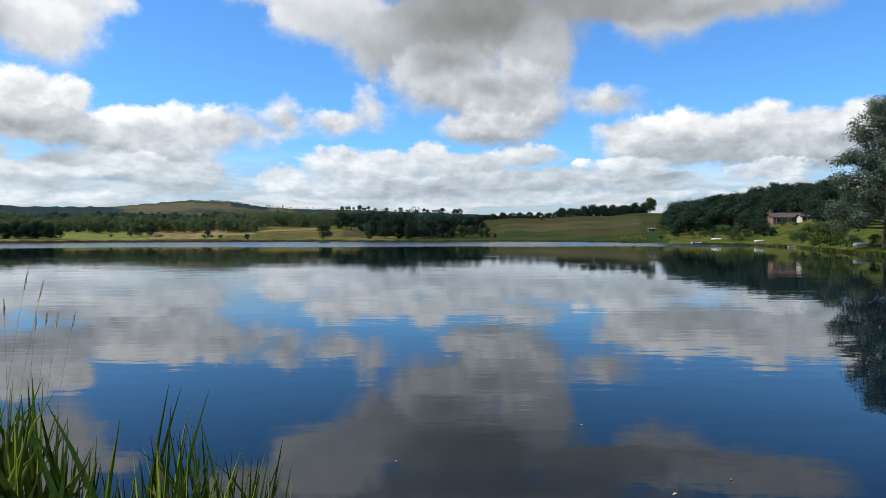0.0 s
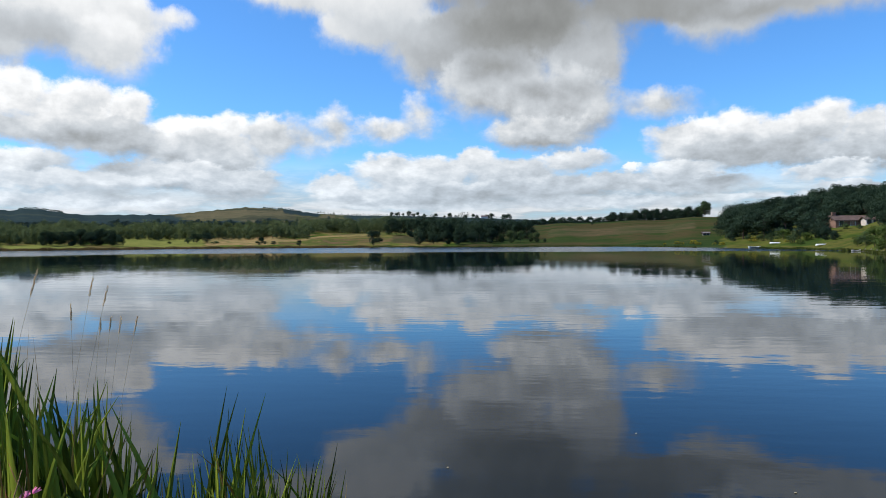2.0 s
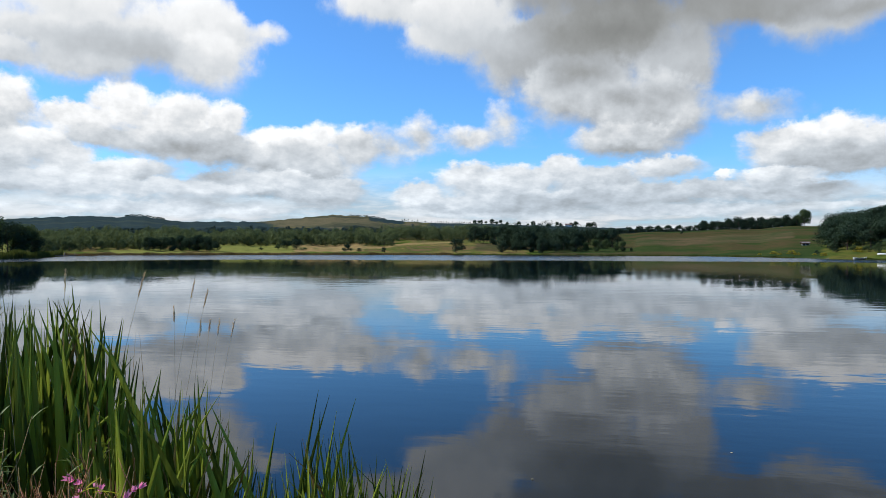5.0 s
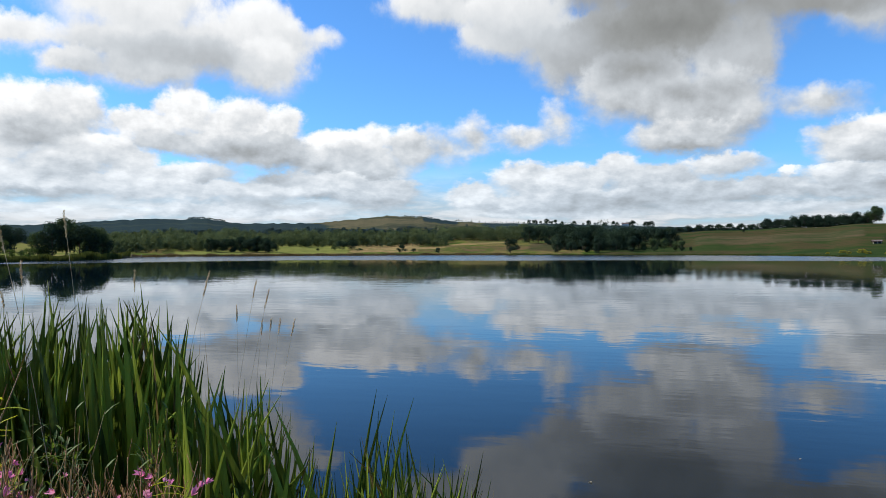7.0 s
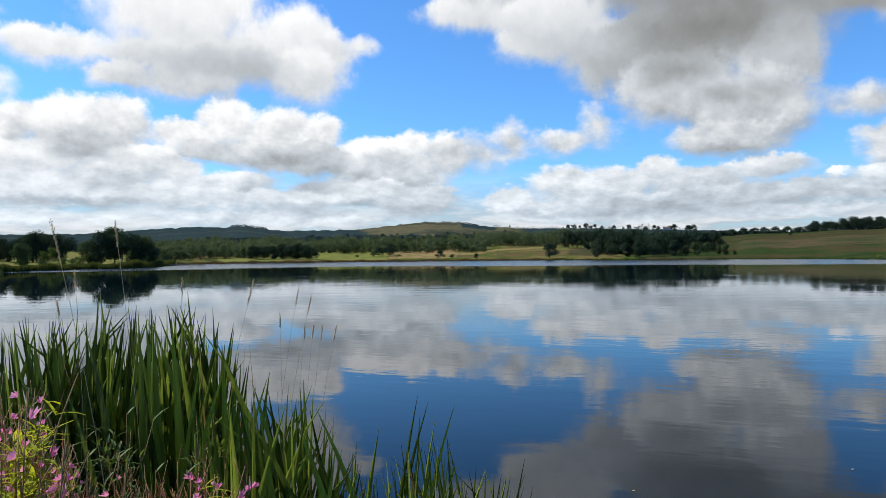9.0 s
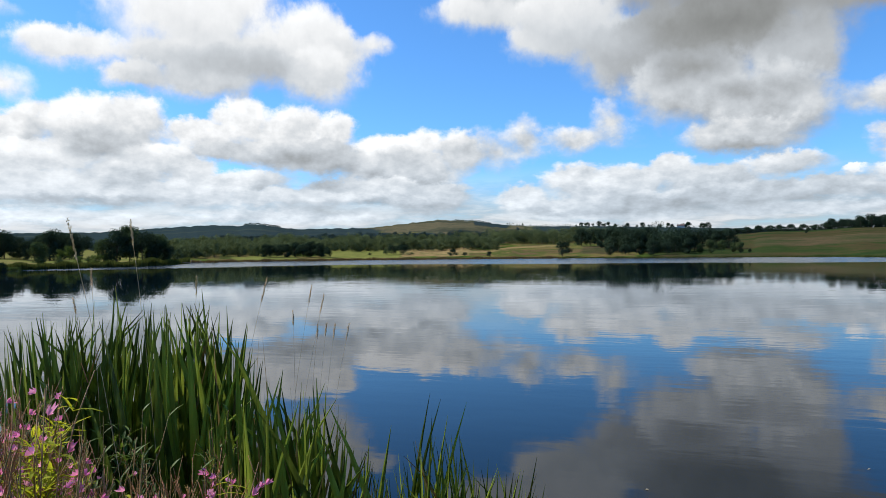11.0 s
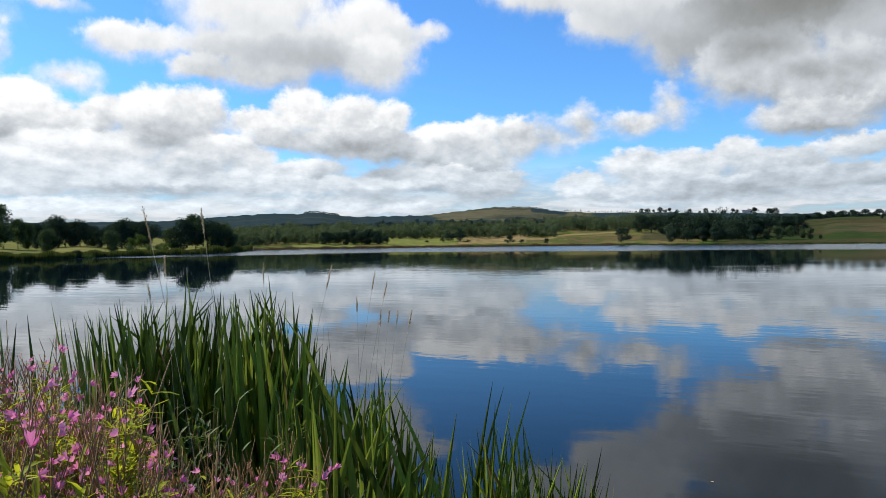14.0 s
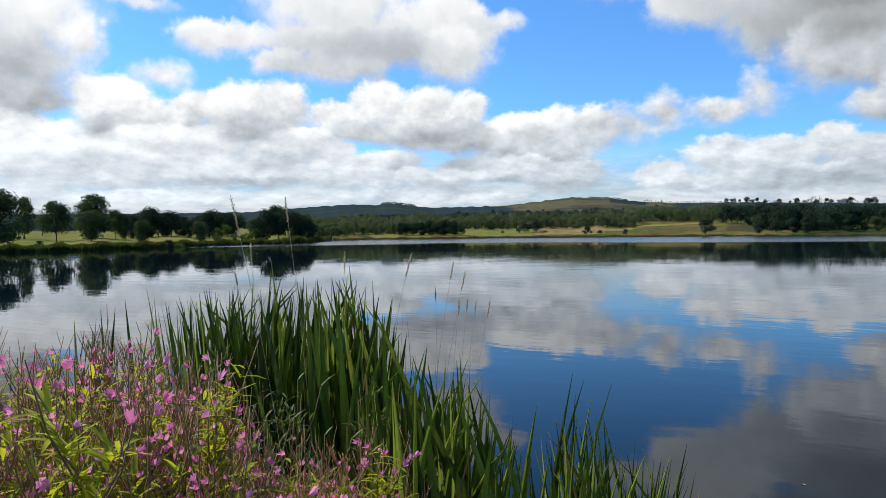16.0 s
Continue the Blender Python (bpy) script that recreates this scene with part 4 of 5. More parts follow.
def blade_set(mat, wide):
    """Leaves of many bends and turns, sharing one material."""
    kinds = []
    for bend, droop in ((0.03, 0), (0.06, 0.02), (0.10, 0), (0.14, 0.02), (0.16, 0.06), (0.08, 0.16), (0.10, 0.28)):
        for face, twist in ((40, 35), (75, 25), (105, -40), (60, 40)):
            kinds.append((bend, droop, blade_mesh("leaf", bend, droop, face, twist, wide, mat)))
    return kinds


BROAD = blade_set(M_REED, 0.031)
SLIM = blade_set(M_REED, 0.019)
DRY = [(b, d, blade_mesh("leaf", b, d, f, 40, 0.014, M_REED_DRY)) for b, d, f in ((0.04, 0, 60), (0.09, 0.1, 20), (0.06, 0.3, 90))]


def reed(clump, rng, az, el, r, base_z, lean, kinds, pick=None):
    """One leaf of a clump: its tip stands at a bearing, elevation and distance from the eye."""
    tip = at(az, r, EYE + r * math.tan(radians(el)))
    b, d, me = kinds[pick] if pick is not None else kinds[min(len(kinds) - 1, int(abs(rng.normal()) * 0.43 * len(kinds)))]
    h = max(0.15, (tip.z - base_z) / (1 - 0.25 * b * b - d * 0.35))
    ob = part("leaf", me, clump)
    reach = (b + d * 0.37) * h
    w = radians(lean)
    foot = Vector((tip.x - reach * math.cos(w), tip.y - reach * math.sin(w), base_z))
    ob.matrix_basis = Matrix.LocRotScale(foot - clump.location, Euler((radians(rng.uniform(-3, 3)), 0, w)), (h, min(h, 1.3), h))
    return ob


def reed_clump(label, seed, az0, az1, count, xs, els, r0, r1, base_z, kinds, drop=6.0, dry=0.05, marked=()):
    """A clump of reeds whose tips reach up to a crest line (xs: bearings, els: elevations); marked: single leaves (bearing, elevation, distance, lean, kind)."""
    rng = np.random.default_rng(seed)
    root = new("reed_clump")
    root.location = at((az0 + az1) / 2, (r0 + r1) / 2, base_z)
    for i in range(count):
        az = az0 + (az1 - az0) * (i + rng.uniform(0, 1)) / count
        el = float(np.interp(az, xs, els)) - rng.exponential(drop * 0.4)
        share = (az - az0) / (az1 - az0)
        lean = rng.normal(180 if share < rng.uniform(0.25, 0.75) else 0, 35)
        reed(root, rng, az, max(el, -30), rng.uniform(r0, r1), base_z, lean, DRY if rng.random() < dry else kinds)
    for az, el, r, lean, pick in marked:
        reed(root, rng, az, el, r, base_z, lean, kinds, pick)
    return tagged(root, label, "reeds", group="reeds on the near bank")


CREST_X = [-52.68, -50.63, -48.53, -46.82, -45.07, -43.75, -42.41, -40.60, -38.09, -36.70, -35.08]
CREST_E = [-4.51, -4.24, -4.00, -3.83, -2.52, -4.60, -3.58, -3.07, -3.95, -5.45, -8.25]
reed_clump("tall dark green reeds growing thickly at the water's edge", 71, -52.68, -41.51, 235, CREST_X, CREST_E, 2.35, 2.75, 0.18, BROAD, 7.0, 0.04, ((-52.68, -3.86, 2.5, 180, 9), (-50.96, -4.23, 2.4, 180, 13), (-49.17, -3.89, 2.5, 170, 6), (-45.07, -2.21, 2.6, 180, 5), (-43.75, -4.28, 2.6, 200, 9), (-42.41, -3.49, 2.5, 160, 10)))
reed_clump("tall green reeds with arching leaves at the water's edge", 172, -43.30, -35.20, 155, CREST_X, CREST_E, 2.25, 2.65, 0.10, BROAD, 7.0, 0.04, ((-40.69, -2.61, 2.6, 170, 10), (-41.69, -3.42, 2.6, 0, 6), (-39.46, -3.83, 2.5, 0, 5), (-38.13, -3.67, 2.5, 10, 22), (-38.55, -4.26, 2.45, 0, 2), (-36.38, -5.23, 2.4, 0, 10)))
CREST2_X = [-38.66, -35.88, -33.56, -32.39, -30.99, -29.36, -27.97, -26.35, -24.27]
CREST2_E = [-10.91, -11.43, -8.98, -11.50, -9.69, -12.42, -14.20, -15.50, -17.61]
reed_clump("upright green reeds with some yellowed leaves at the bank", 73, -38.66, -25.19, 165, CREST2_X, CREST2_E, 1.75, 2.25, 0.12, BROAD, 9.0, 0.10, ((-24.55, -13.18, 1.9, 0, 9), (-33.46, -8.98, 2.2, 10, 6), (-30.95, -9.69, 2.2, 170, 2)))
CREST3_X = [-26.98, -24.67, -23.08, -21.50, -19.71, -17.94, -16.64, -14.08, -12.42]
CREST3_E = [-16.37, -16.75, -14.76, -14.05, -13.98, -16.25, -17.21, -16.60, -17.88]
shallow = reed_clump("thin green reeds standing in the shallow water", 74, -26.75, -12.42, 175, CREST3_X, CREST3_E, 2.2, 2.75, -0.1, SLIM, 8.0, 0.06, ((-21.63, -11.19, 2.6, 10, 9), (-20.69, -11.61, 2.6, 0, 14), (-18.29, -11.52, 2.6, 5, 14), (-19.93, -12.68, 2.6, 0, 9), (-19.22, -14.39, 2.55, 180, 2), (-23.08, -14.89, 2.5, 180, 6), (-13.20, -16.12, 2.6, 0, 10), (-16.73, -16.88, 2.6, 180, 13), (-21.50, -12.74, 2.5, 20, 2)))
lone = reed_clump("a few broad reed leaves rising behind the willowherb", 75, -58.86, -51.98, 10, [-58.86, -51.98], [-7.44, -7.52], 2.0, 2.5, 0.2, BROAD, 3.0, 0.0, ((-58.28, -5.36, 2.3, 180, 6), (-58.72, -5.91, 2.3, 180, 2), (-57.70, -5.89, 2.3, 0, 5), (-56.73, -4.71, 2.3, 180, 10), (-55.44, -5.19, 2.3, 0, 10), (-53.10, -6.17, 2.4, 0, 13)))


def seed_grass(az, el, r, foot_az, head, mat):
    """A grass stalk with a slim seed head: its tip at a bearing, elevation and distance, its foot at another bearing."""
    tip = at(az, r, EYE + r * math.tan(radians(el)))
    rng = np.random.default_rng(int(-az * 100) % 9999)
    root = new("seed_grass")
    foot = at(foot_az, r, 0.05)
    root.location = foot
    local = tip - foot
    pts = [Vector((local.x * t ** 2.2, local.y * t ** 2.2, local.z * t)) for t in np.linspace(0, 1, 12)]
    part("stalk", tubes("stalk", [[(tuple(p), 0.0012 * (1.2 - 0.8 * i / 11)) for i, p in enumerate(pts)]], M_STRAW, 4), root)
    way = (pts[-1] - pts[-2]).normalized()
    grains = []
    for i in range(46):
        t = i / 46
        p = pts[-1] - way * head * (1 - t)
        grains.append((p.x + rng.normal() * 0.0015, p.y + rng.normal() * 0.0015, p.z, 0.0010 * math.sin(math.pi * (0.15 + 0.8 * t)), 0.004))
    part("seed_head", quad_mesh("seed_head", leaf_quads(rng, grains, 300, 0.0016), mat), root, "slim feathery seed head")
    return tagged(root, "dry grass stalk with a slim seed head", "grass", group="seed grasses at the water's edge")


for az, el, r, foot_az, head, mat in (
    (-48.24, 2.70, 1.9, -42.32, 0.100, M_STRAW),
    (-44.16, 2.63, 2.2, -41.31, 0.070, M_STRAW),
    (-46.72, -0.86, 2.3, -45.54, 0.050, M_SEED),
    (-39.55, -1.51, 2.5, -40.27, 0.070, M_STRAW),
    (-34.39, -1.74, 2.4, -39.52, 0.085, M_SEED),
    (-30.91, -2.41, 2.7, -34.12, 0.070, M_SEED),
    (-29.94, -3.14, 2.7, -33.78, 0.075, M_SEED),
    (-32.38, -4.35, 2.7, -32.04, 0.060, M_SEED),
    (-30.42, -5.50, 2.8, -32.01, 0.060, M_SEED),
    (-29.75, -5.47, 2.8, -31.55, 0.050, M_SEED),
    (-29.07, -5.48, 2.8, -31.23, 0.060, M_SEED),
    (-27.95, -5.49, 2.8, -31.19, 0.070, M_SEED),
    (-47.84, -2.89, 2.5, -45.13, 0.050, M_SEED)):
    seed_grass(az, el, r, foot_az, head, mat)


def flower_mesh(name, seed, mat):
    """A willowherb flower, 1 across: four notched petals round a short pale throat."""
    rng = np.random.default_rng(seed)
    verts, faces = [], []
    for k in range(4):
        w = math.pi / 2 * k + rng.uniform(-0.12, 0.12)
        cup = rng.uniform(0.30, 0.85)
        c, s = math.cos(w), math.sin(w)
        outline = [(0.03, -0.04, 0), (0.22, -0.22, 0.4), (0.44, -0.24, 1.0), (0.40, 0, 0.72), (0.44, 0.24, 1.0), (0.22, 0.22, 0.4), (0.03, 0.04, 0), (0.24, 0, 0.30)]
        first = len(verts)
        for a, b, up in outline:
            verts.append((a * c - b * s, a * s + b * c, cup * up + rng.uniform(-0.015, 0.015)))
        for i in range(6):
            faces.append((first + i, first + i + 1, first + 7))
        faces.append((first + 6, first, first + 7))
    me = sheet(name, verts, faces, [mat])
    return me


FLOWERS = [flower_mesh("flower", s, M_PETAL) for s in (1, 2, 3)]


def lance(verts, faces, foot, way, length, width, up=Vector((0, 0, 1))):
    """A lance-shaped leaf, folded along its rib and drooping at the tip."""
    side = way.cross(up).normalized()
    n0 = len(verts)
    rib = side.cross(way).normalized()
    for t, w, dip in ((0, 0.08, 0), (0.3, 0.9, 0.0), (0.65, 0.8, -0.06), (1, 0.03, -0.2)):
        p = foot + way * length * t + rib * dip * length
        verts += [tuple(p - side * width * w / 2 + rib * width * 0.12), tuple(p), tuple(p + side * width * w / 2 + rib * width * 0.12)]
    for i in range(3):
        for k in range(2):
            a = n0 + 3 * i + k
            faces.append((a, a + 1, a + 4, a + 3))


def herb_kind(seed, tall, leafy, flowers, pods, leaf=None):
    """A great willowherb, tall metres high: stem and side shoots, lance leaves, slim pods, pink flowers near the top."""
    rng = np.random.default_rng(seed)
    root = new("willowherb")
    paths, lv, lf, pv = [], [], [], []
    top = Vector((rng.uniform(-0.04, 0.04), rng.uniform(-0.04, 0.04), tall))
    paths.append([((top.x * t, top.y * t, tall * t), 0.0024 * (1.1 - 0.8 * t)) for t in (0, 0.4, 0.7, 0.85, 1.0)])
    shoots = [(top * 0.72, top)]
    for i in range(7):
        h = tall - rng.uniform(0.12, 0.50)
        w = rng.uniform(0, 6.283)
        length = rng.uniform(0.10, 0.20)
        foot = top * (h / tall)
        tip = foot + Vector((math.cos(w) * 0.42, math.sin(w) * 0.42, 0.9)).normalized() * length
        paths.append([(tuple(foot), 0.0013), (tuple(foot.lerp(tip, 0.5) + Vector((math.cos(w), math.sin(w), 0)) * 0.012), 0.0014), (tuple(tip), 0.0008)])
        shoots.append((foot, tip))
    for i in range(pods):
        a, b = shoots[int(rng.integers(len(shoots)))]
        p = a.lerp(b, rng.uniform(0.35, 1.0))
        w = rng.uniform(0, 6.283)
        way = Vector((math.cos(w) * 0.38, math.sin(w) * 0.38, rng.uniform(0.7, 1.0))).normalized()
        length = rng.uniform(0.030, 0.055)
        pv.append([(tuple(p), 0.0006), (tuple(p + way * length * 0.4), 0.0009), (tuple(p + way * length), 0.0004)])
    for i in range(leafy):
        a, b = shoots[int(rng.integers(len(shoots)))] if rng.random() < 0.25 else (top * 0.35, top * 0.80)
        p = a.lerp(b, rng.uniform(0.0, 0.7 if leaf is None else 1.0))
        w = rng.uniform(0, 6.283)
        way = Vector((math.cos(w), math.sin(w), rng.uniform(0.1, 1.4))).normalized()
        broad = 1.12 if leafy > 230 else 0.85
        lance(lv, lf, p, way, rng.uniform(0.025, 0.055) * broad, rng.uniform(0.005, 0.009) * broad)
    part("stem", tubes("stem", paths, M_STEM, 5), root)
    part("seed_pod", tubes("seed_pod", pv, M_POD, 3), root, "slim reddish seed pods")["kind"] = "stuff"
    part("foliage", sheet("foliage", lv, lf, [leaf or M_HERB]), root, "narrow yellow-green leaves")["kind"] = "stuff"
    for i in range(flowers):
        a, b = shoots[int(rng.integers(len(shoots)))]
        p = a.lerp(b, rng.uniform(0.40, 1.04))
        f = part("flower", FLOWERS[i % 3], root, "pink four-petalled flower")
        w = rng.uniform(0, 360)
        out = Vector((math.cos(radians(w)), math.sin(radians(w)), 0)) * rng.uniform(0.012, 0.034)
        size = rng.uniform(0.010, 0.018)
        f.matrix_basis = Matrix.LocRotScale(p + out, Euler((radians(rng.uniform(30, 80)), 0, radians(w + 90))), (size, size, size * rng.uniform(0.8, 1.6)))
    return tagged(root, "pink-flowering willowherb with seed pods on the bank", "wildflower", group="willowherb on the bank")


HERBS = [herb_kind(81 + i, 1.3, leafy, flowers, pods) for i, (leafy, flowers, pods) in enumerate(((240, 16, 70), (280, 14, 60), (220, 17, 75), (540, 11, 30), (260, 15, 70), (220, 13, 80), (580, 10, 30)))]
TOP_X = [-63.04, -61.25, -60.58, -59.55, -58.82, -58.08, -57.14, -56.41, -55.83, -55.21, -54.05, -52.83, -51.84, -50.58, -49.36, -48.07, -47.25, -45.85]
TOP_E = [-7.37, -7.41, -7.59, -9.43, -9.40, -8.53, -7.66, -6.51, -4.96, -6.60, -8.19, -8.40, -10.57, -11.11, -12.55, -13.33, -15.36, -17.05]


def herb_patch(seed, az0, az1, count, xs, els, r0, r1, deep, kinds=None):
    rng = np.random.default_rng(seed)
    for i in range(count):
        az = az0 + (az1 - az0) * ((i * 0.618) % 1.0)
        r = rng.uniform(r0, r1)
        top = float(np.interp(az, xs, els))
        el = top - (deep * rng.random() ** 1.4 if i > count // 6 else 0)
        p = at(az, r)
        tall = EYE + r * math.tan(radians(el))
        p.z = ground_z(p) - 0.02
        m = Matrix.Translation(p) @ pose(0, 0, 0, rng.uniform(-5, 5), rng.uniform(-5, 5), rng.uniform(0, 360))
        ob = copy_thing(kinds[i % len(kinds)] if kinds else HERBS[int(rng.choice((3, 6, 1)) if top - el > 4.5 else rng.integers(len(HERBS)))], m)
        ob.scale = (1, 1, (tall - p.z) / 1.3)


herb_patch(91, -63.04, -45.85, 185, TOP_X, TOP_E, 1.15, 1.9, 12.0)
herb_patch(92, -45.27, -37.58, 44, [-45.27, -44.11, -43.20, -40.84, -39.24, -37.58], [-16.99, -15.55, -15.04, -14.90, -15.16, -17.61], 1.35, 1.7, 6.0)
WEEDS = [tagged(herb_kind(96 + i, 1.3, 240, 0, 3, M_WEED), "leafy green weed growing among the reeds", "weed", group="weeds among the reeds") for i in range(3)]
herb_patch(93, -50.75, -31.59, 46, [-50.75, -45.68, -38.99, -31.59], [-9.32, -10.08, -12.63, -17.67], 2.0, 2.5, 9.0, WEEDS)
retire(*HERBS, *WEEDS)

# ---- house, boats and landing stage on the shores ----
M_HULL = material("white_boat_paint", (0.42, 0.42, 0.41), (0.66, 0.66, 0.64), 2.0, 0.45, 0.1, spec=0.5)
M_TARP = material("grey_boat_cover", (0.10, 0.12, 0.15), (0.19, 0.21, 0.25), 2.0, 0.6, 0.2)
M_PLANK = material("weathered_plank", (0.10, 0.085, 0.07), (0.24, 0.21, 0.18), 3.0, 0.85, 0.4)
M_RENDER = material("pale_house_wall", (0.40, 0.34, 0.28), (0.55, 0.47, 0.40), 0.8, 0.9, 0.2)
M_BRICK = material("brown_brick", (0.130, 0.075, 0.055), (0.230, 0.140, 0.105), 2.0, 0.9, 0.3)
M_ROOF = material("brown_roof_tiles", (0.060, 0.042, 0.036), (0.120, 0.078, 0.064), 1.5, 0.85, 0.4)
M_PANE = material("window_pane", (0.02, 0.025, 0.03), (0.05, 0.06, 0.07), 1.0, 0.08, 0, spec=0.6)


def solid(name, boxes, mat, bevel=0.02):
    """Bevelled blocks (x, y, z of the middle, then sizes) joined in one mesh."""
    bm = bmesh.new()
    for x, y, z, sx, sy, sz in boxes:
        made = bmesh.ops.create_cube(bm, size=1.0, matrix=Matrix.Translation((x, y, z)) @ Matrix.Diagonal((sx, sy, sz, 1)))
        edges = list({e for v in made["verts"] for e in v.link_edges})
        bmesh.ops.bevel(bm, geom=edges, offset=min(bevel, 0.2 * min(sx, sy, sz)), segments=1, affect="EDGES")
    me = bpy.data.meshes.new(name)
    bm.to_mesh(me)
    bm.free()
    me.materials.append(mat)
    return me


def gable(name, w, d, h, eave, mat):
    """A pitched roof of some thickness over w by d, with overhanging eaves."""
    x, y, t = w / 2 + eave, d / 2 + eave, 0.18
    verts = [(-x, -y, 0), (x, -y, 0), (x, 0, h), (-x, 0, h), (-x, y, 0), (x, y, 0), (-x, -y, -t), (x, -y, -t), (x, 0, h - t), (-x, 0, h - t), (-x, y, -t), (x, y, -t)]
    faces = [(0, 1, 2, 3), (3, 2, 5, 4), (6, 9, 8, 7), (9, 10, 11, 8), (0, 6, 7, 1), (4, 5, 11, 10), (0, 3, 9, 6), (3, 4, 10, 9), (1, 7, 8, 2), (2, 8, 11, 5)]
    return sheet(name, verts, faces, [mat], None, False)


def house(az, r, turn, w, d, tall, roof, wall, lift=0.0, label="", chimney=True):
    root = new("house")
    p = at(az, r)
    p.z = ground_z(p) + lift
    root.matrix_basis = Matrix.Translation(p) @ pose(0, 0, 0, 0, 0, turn - az)
    part("wall", solid("wall", [(0, 0, tall / 2 - 0.8, w, d, tall + 1.6)], wall), root)
    gables = [(-w / 2 + 0.1, -d / 2, tall), (-w / 2 + 0.1, d / 2, tall), (-w / 2 + 0.1, 0, tall + roof * 0.92), (w / 2 - 0.1, -d / 2, tall), (w / 2 - 0.1, d / 2, tall), (w / 2 - 0.1, 0, tall + roof * 0.92)]
    part("gable", sheet("gable", gables, [(0, 2, 1), (3, 4, 5), (0, 1, 4, 3), (0, 3, 5, 2), (1, 2, 5, 4)], [wall], None, False), root)
    top = part("roof", gable("roof", w, d, roof, 0.35, M_ROOF), root)
    top.location = (0, 0, tall + 0.05)
    if chimney:
        stack = part("chimney", solid("chimney", [(0, 0, 0.0, 0.7, 0.7, 1.4), (0, 0, 0.7, 0.85, 0.85, 0.16)], M_BRICK), top)
        stack.location = (-w * 0.42, 0, roof * 0.9)
    count = max(2, int(w / 2.2))
    for i in range(count):
        x = -w / 2 + w * (i + 0.5) / count
        frame_ = part("window", solid("window", [(0, -0.02, 0.52, 1.0, 0.1, 0.07), (0, -0.02, -0.52, 1.1, 0.14, 0.07), (-0.47, -0.02, 0, 0.06, 0.1, 1.0), (0.47, -0.02, 0, 0.06, 0.1, 1.0)], M_HULL), root)
        frame_.location = (x, -d / 2 - 0.02, tall * 0.55)
        part("pane", solid("pane", [(0, 0.0, 0, 0.9, 0.04, 1.0)], M_PANE), frame_)
    return tagged(root, label, "house")


house(26.18, 176, 22, 7.0, 5.4, 1.4, 1.1, M_BRICK, -0.5, "low brown brick house with tiled roof among trees")
house(27.52, 172, 22, 2.4, 2.6, 1.4, 0.6, M_RENDER, -0.5, "small pale shed beside the brick house", False)
house(16.68, 222, 10, 1.8, 1.6, 0.8, 0.4, M_PLANK, -0.2, "small grey hut at the edge of the pasture", False)
house(-0.61, 1460, 0, 14, 8, 3.2, 2.6, M_HULL, 0.0, "white farmhouse far off on the skyline")


def boat(az, r, turn, length, mat, tip, label, lift=0.0):
    """A rowing boat with a shell of some thickness, gunwale and thwarts; tip rolls it over."""
    root = new("rowing_boat")
    p = at(az, r)
    p.z = max(ground_z(p), -0.05) + 0.02 + lift
    verts, faces, rows, ring = [], [], 12, 9
    for shell in (0.0, 0.04):
        for i in range(rows + 1):
            t = i / rows
            beam = max(0.02, 0.2 * length * (1 - (2 * t - 0.85) ** 2 * 0.62) if t < 0.98 else 0.02) - shell
            rise = 0.11 * length * (1 + 0.5 * (2 * t - 1) ** 2)
            for k in range(ring):
                w = math.pi * k / (ring - 1)
                verts.append((length * (t - 0.5), -beam * math.cos(w), shell + rise * (1 - math.sin(w) ** 0.7)))
    half = (rows + 1) * ring
    for s in (0, half):
        for i in range(rows):
            for k in range(ring - 1):
                a = s + i * ring + k
                f = (a, a + 1, a + ring + 1, a + ring)
                faces.append(f if s else f[::-1])
    for i in range(rows):
        for k in (0, ring - 1):
            a = i * ring + k
            faces.append((a, a + ring, a + ring + half, a + half))
    faces.append(tuple(range(0, ring)))
    root.matrix_basis = Matrix.Translation(p) @ pose(0, 0, 0.22 * length * (abs(tip) > 90) * 0.75, tip, 0, turn - az)
    part("hull", sheet("hull", verts, faces, [mat]), root)
    for x in (-0.18, 0.12):
        part("thwart", solid("thwart", [(x * length, 0, 0.075 * length, 0.06 * length, 0.34 * length, 0.02 * length)], M_PLANK), root)
    return tagged(root, label, "boat", group="boats drawn up on the shore")


boat(20.12, 158, 28, 2.5, M_HULL, 0, "white rowing boat drawn up at the water's edge", 0.05)
boat(21.51, 160, -14, 2.0, M_HULL, 180, "upturned white boat lying on the shore grass")
boat(24.55, 142, 30, 2.0, M_HULL, 180, "upturned white boat on the grassy bank")
boat(26.71, 122, 35, 1.4, M_HULL, 0, "small white boat floating by the bank", 0.02)
boat(31.27, 88, 42, 2.4, M_TARP, 180, "grey upturned boat under the pine tree", 0.1)


def landing_stage(az, r, length, turn):
    root = new("landing_stage")
    root.matrix_basis = Matrix.Translation(at(az, r, 0)) @ pose(0, 0, 0, 0, 0, turn - az)
    boards = int(length / 0.3)
    board = solid("plank", [(0, 0, 0.32, 0.26, 1.1, 0.05)], M_PLANK)
    for i in range(boards):
        b = part("plank", board, root)
        b.location = (-length / 2 + 0.3 * (i + 0.5), 0, 0)
    post = tubes("post", [[((0, 0, -0.8), 0.07), ((0, 0, 0.9), 0.065)]], M_PLANK, 8)
    for i in range(4):
        for y in (-0.5, 0.5):
            q = part("post", post, root)
            q.location = (-length / 2 + length * i / 3, y, 0)
    for y in (-0.45, 0.45):
        part("beam", solid("beam", [(0, y, 0.26, length, 0.1, 0.1)], M_PLANK), root)
    return tagged(root, "small grey wooden landing stage at the reed bed", "jetty")


landing_stage(-39.81, 172, 6.0, 0)


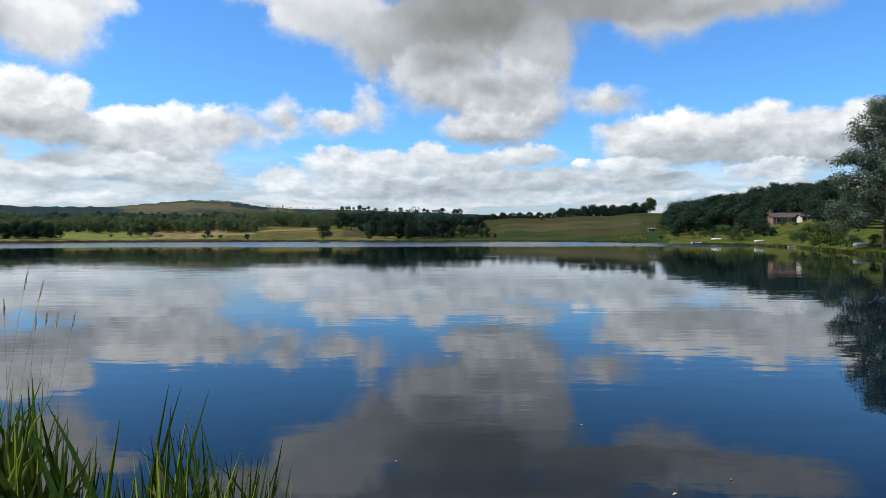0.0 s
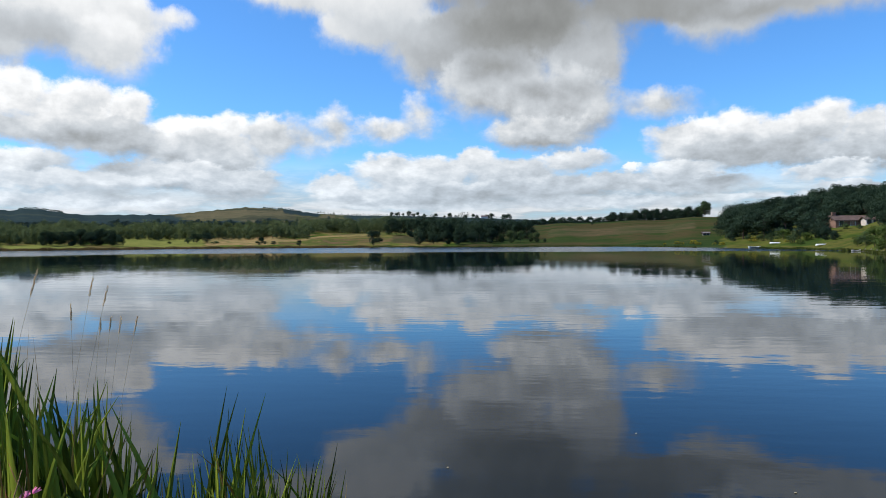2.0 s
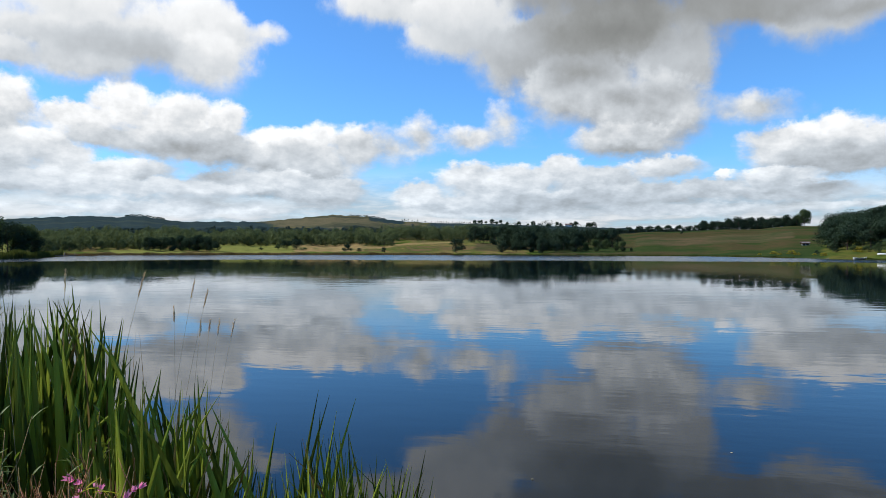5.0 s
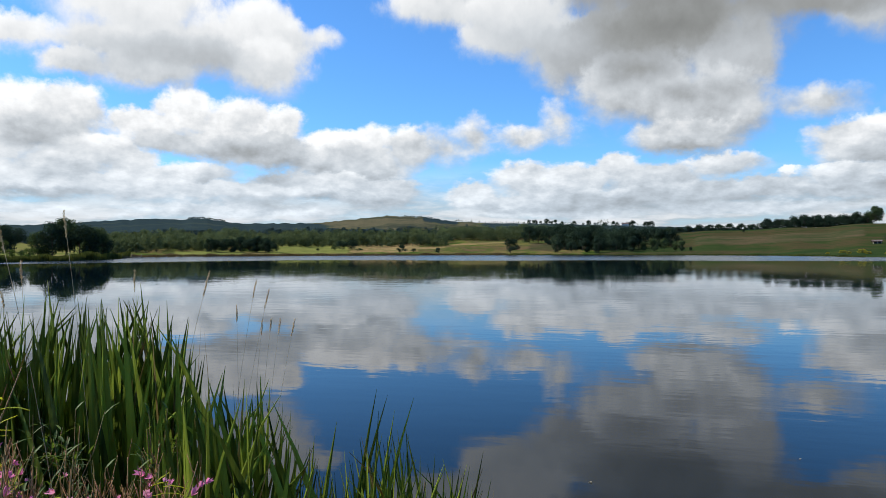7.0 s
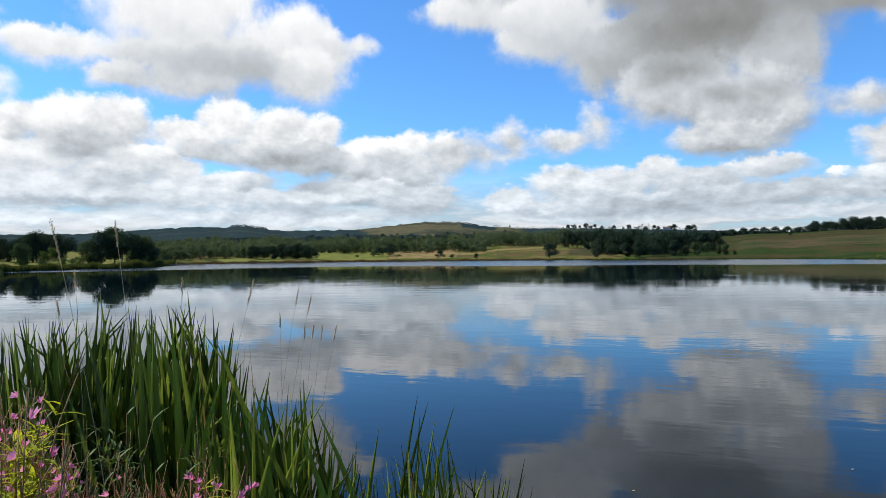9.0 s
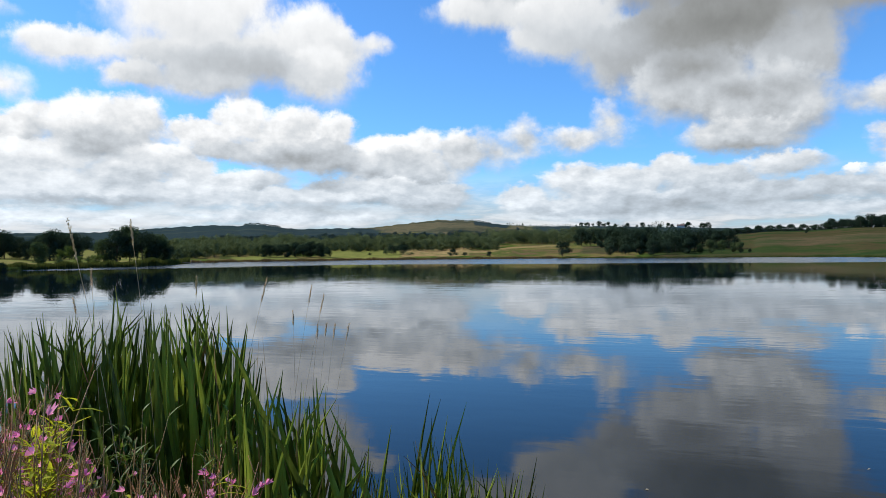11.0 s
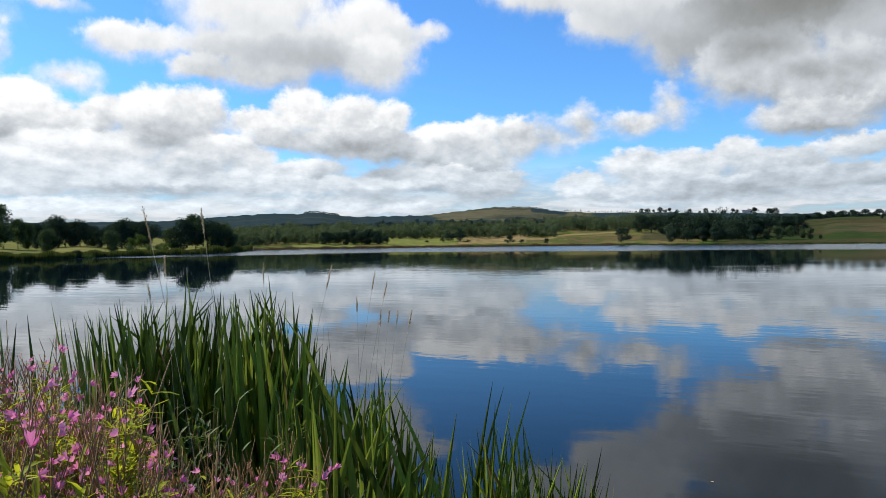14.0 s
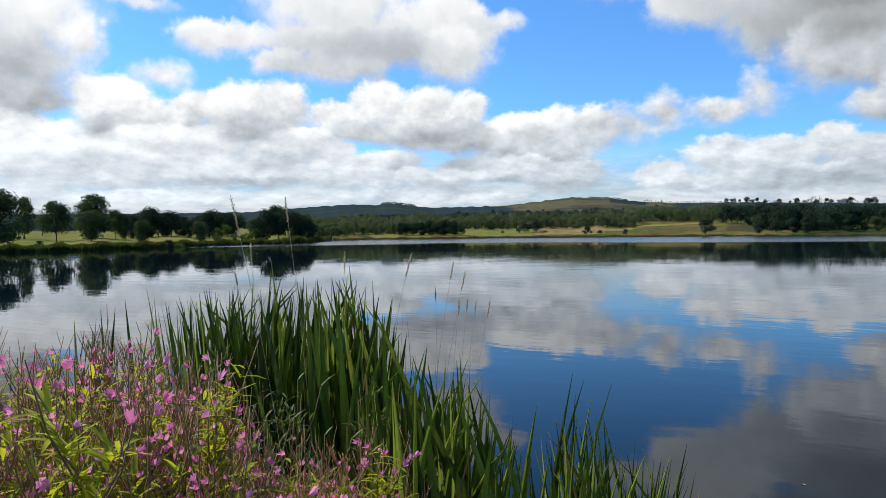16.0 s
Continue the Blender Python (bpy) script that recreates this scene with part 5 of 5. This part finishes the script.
def reed_fringe(label, mat, belts):
    """The low reed bed along the far shores."""
    rng = np.random.default_rng(33)
    co = []
    for az0, az1, tall, count, deep in belts:
        az = rng.uniform(az0, az1, count)
        r = shore(az) + rng.uniform(-0.6 * deep, 0.5, count)
        h = tall * rng.uniform(0.7, 1.05, count) * (0.8 + 0.2 * np.sin(az * 3.3) * np.sin(az * 1.1 + 1))
        x, y = r * np.sin(np.radians(az)), r * np.cos(np.radians(az))
        z = np.maximum(height(az, r), -0.1)
        t = rng.uniform(0, math.pi, count)
        w = rng.uniform(0.04, 0.10, count)
        dx, dy = np.cos(t) * w, np.sin(t) * w
        lx, ly = rng.normal(size=count) * 0.12, rng.normal(size=count) * 0.12
        co.append(np.stack([np.stack([x - dx, y - dy, z], 1), np.stack([x + dx, y + dy, z], 1), np.stack([x + lx + dx * 0.2, y + ly + dy * 0.2, z + h], 1), np.stack([x + lx - dx * 0.2, y + ly - dy * 0.2, z + h], 1)], 1).reshape(-1, 3))
    ob = new("reed_bed", quad_mesh("reed_bed", np.vstack(co), mat))
    tagged(ob, label, "reeds", kind="stuff")


reed_fringe("low green reed bed along the lake shore", M_LEAF_FRINGE, ((-58, -41.5, 1.25, 26000, 7.0), (-43.5, -39.6, 1.7, 7000, 12.0), (-12, 16, 0.6, 4500, 2.0), (20, 34, 0.45, 3200, 1.6), (-70, -56, 1.15, 20000, 5.0)))
reed_fringe("low brown reed bed along the far meadow", M_FRINGE_DRY, ((-39.5, -10, 0.9, 8000, 4.0),))


def floating_leaf(az, r, size):
    root = new("floating_leaf")
    root.matrix_basis = Matrix.Translation(at(az, r, 0.004)) @ pose(0, 0, 0, 0, 0, az * 50)
    v, f = [], []
    lance(v, f, Vector((-size / 2, 0, 0)), Vector((1, 0, 0.04)).normalized(), size, size * 0.55)
    part("blade", sheet("blade", v, f, [M_STRAW]), root)
    return tagged(root, "pale fallen leaf floating on the lake", "leaf", group="leaves afloat")


for az, r, size in ((18.58, 5.6, 0.05), (22.67, 6.1, 0.04), (-3.91, 6.1, 0.03), (11.32, 7.4, 0.03)):
    floating_leaf(az, r, size)
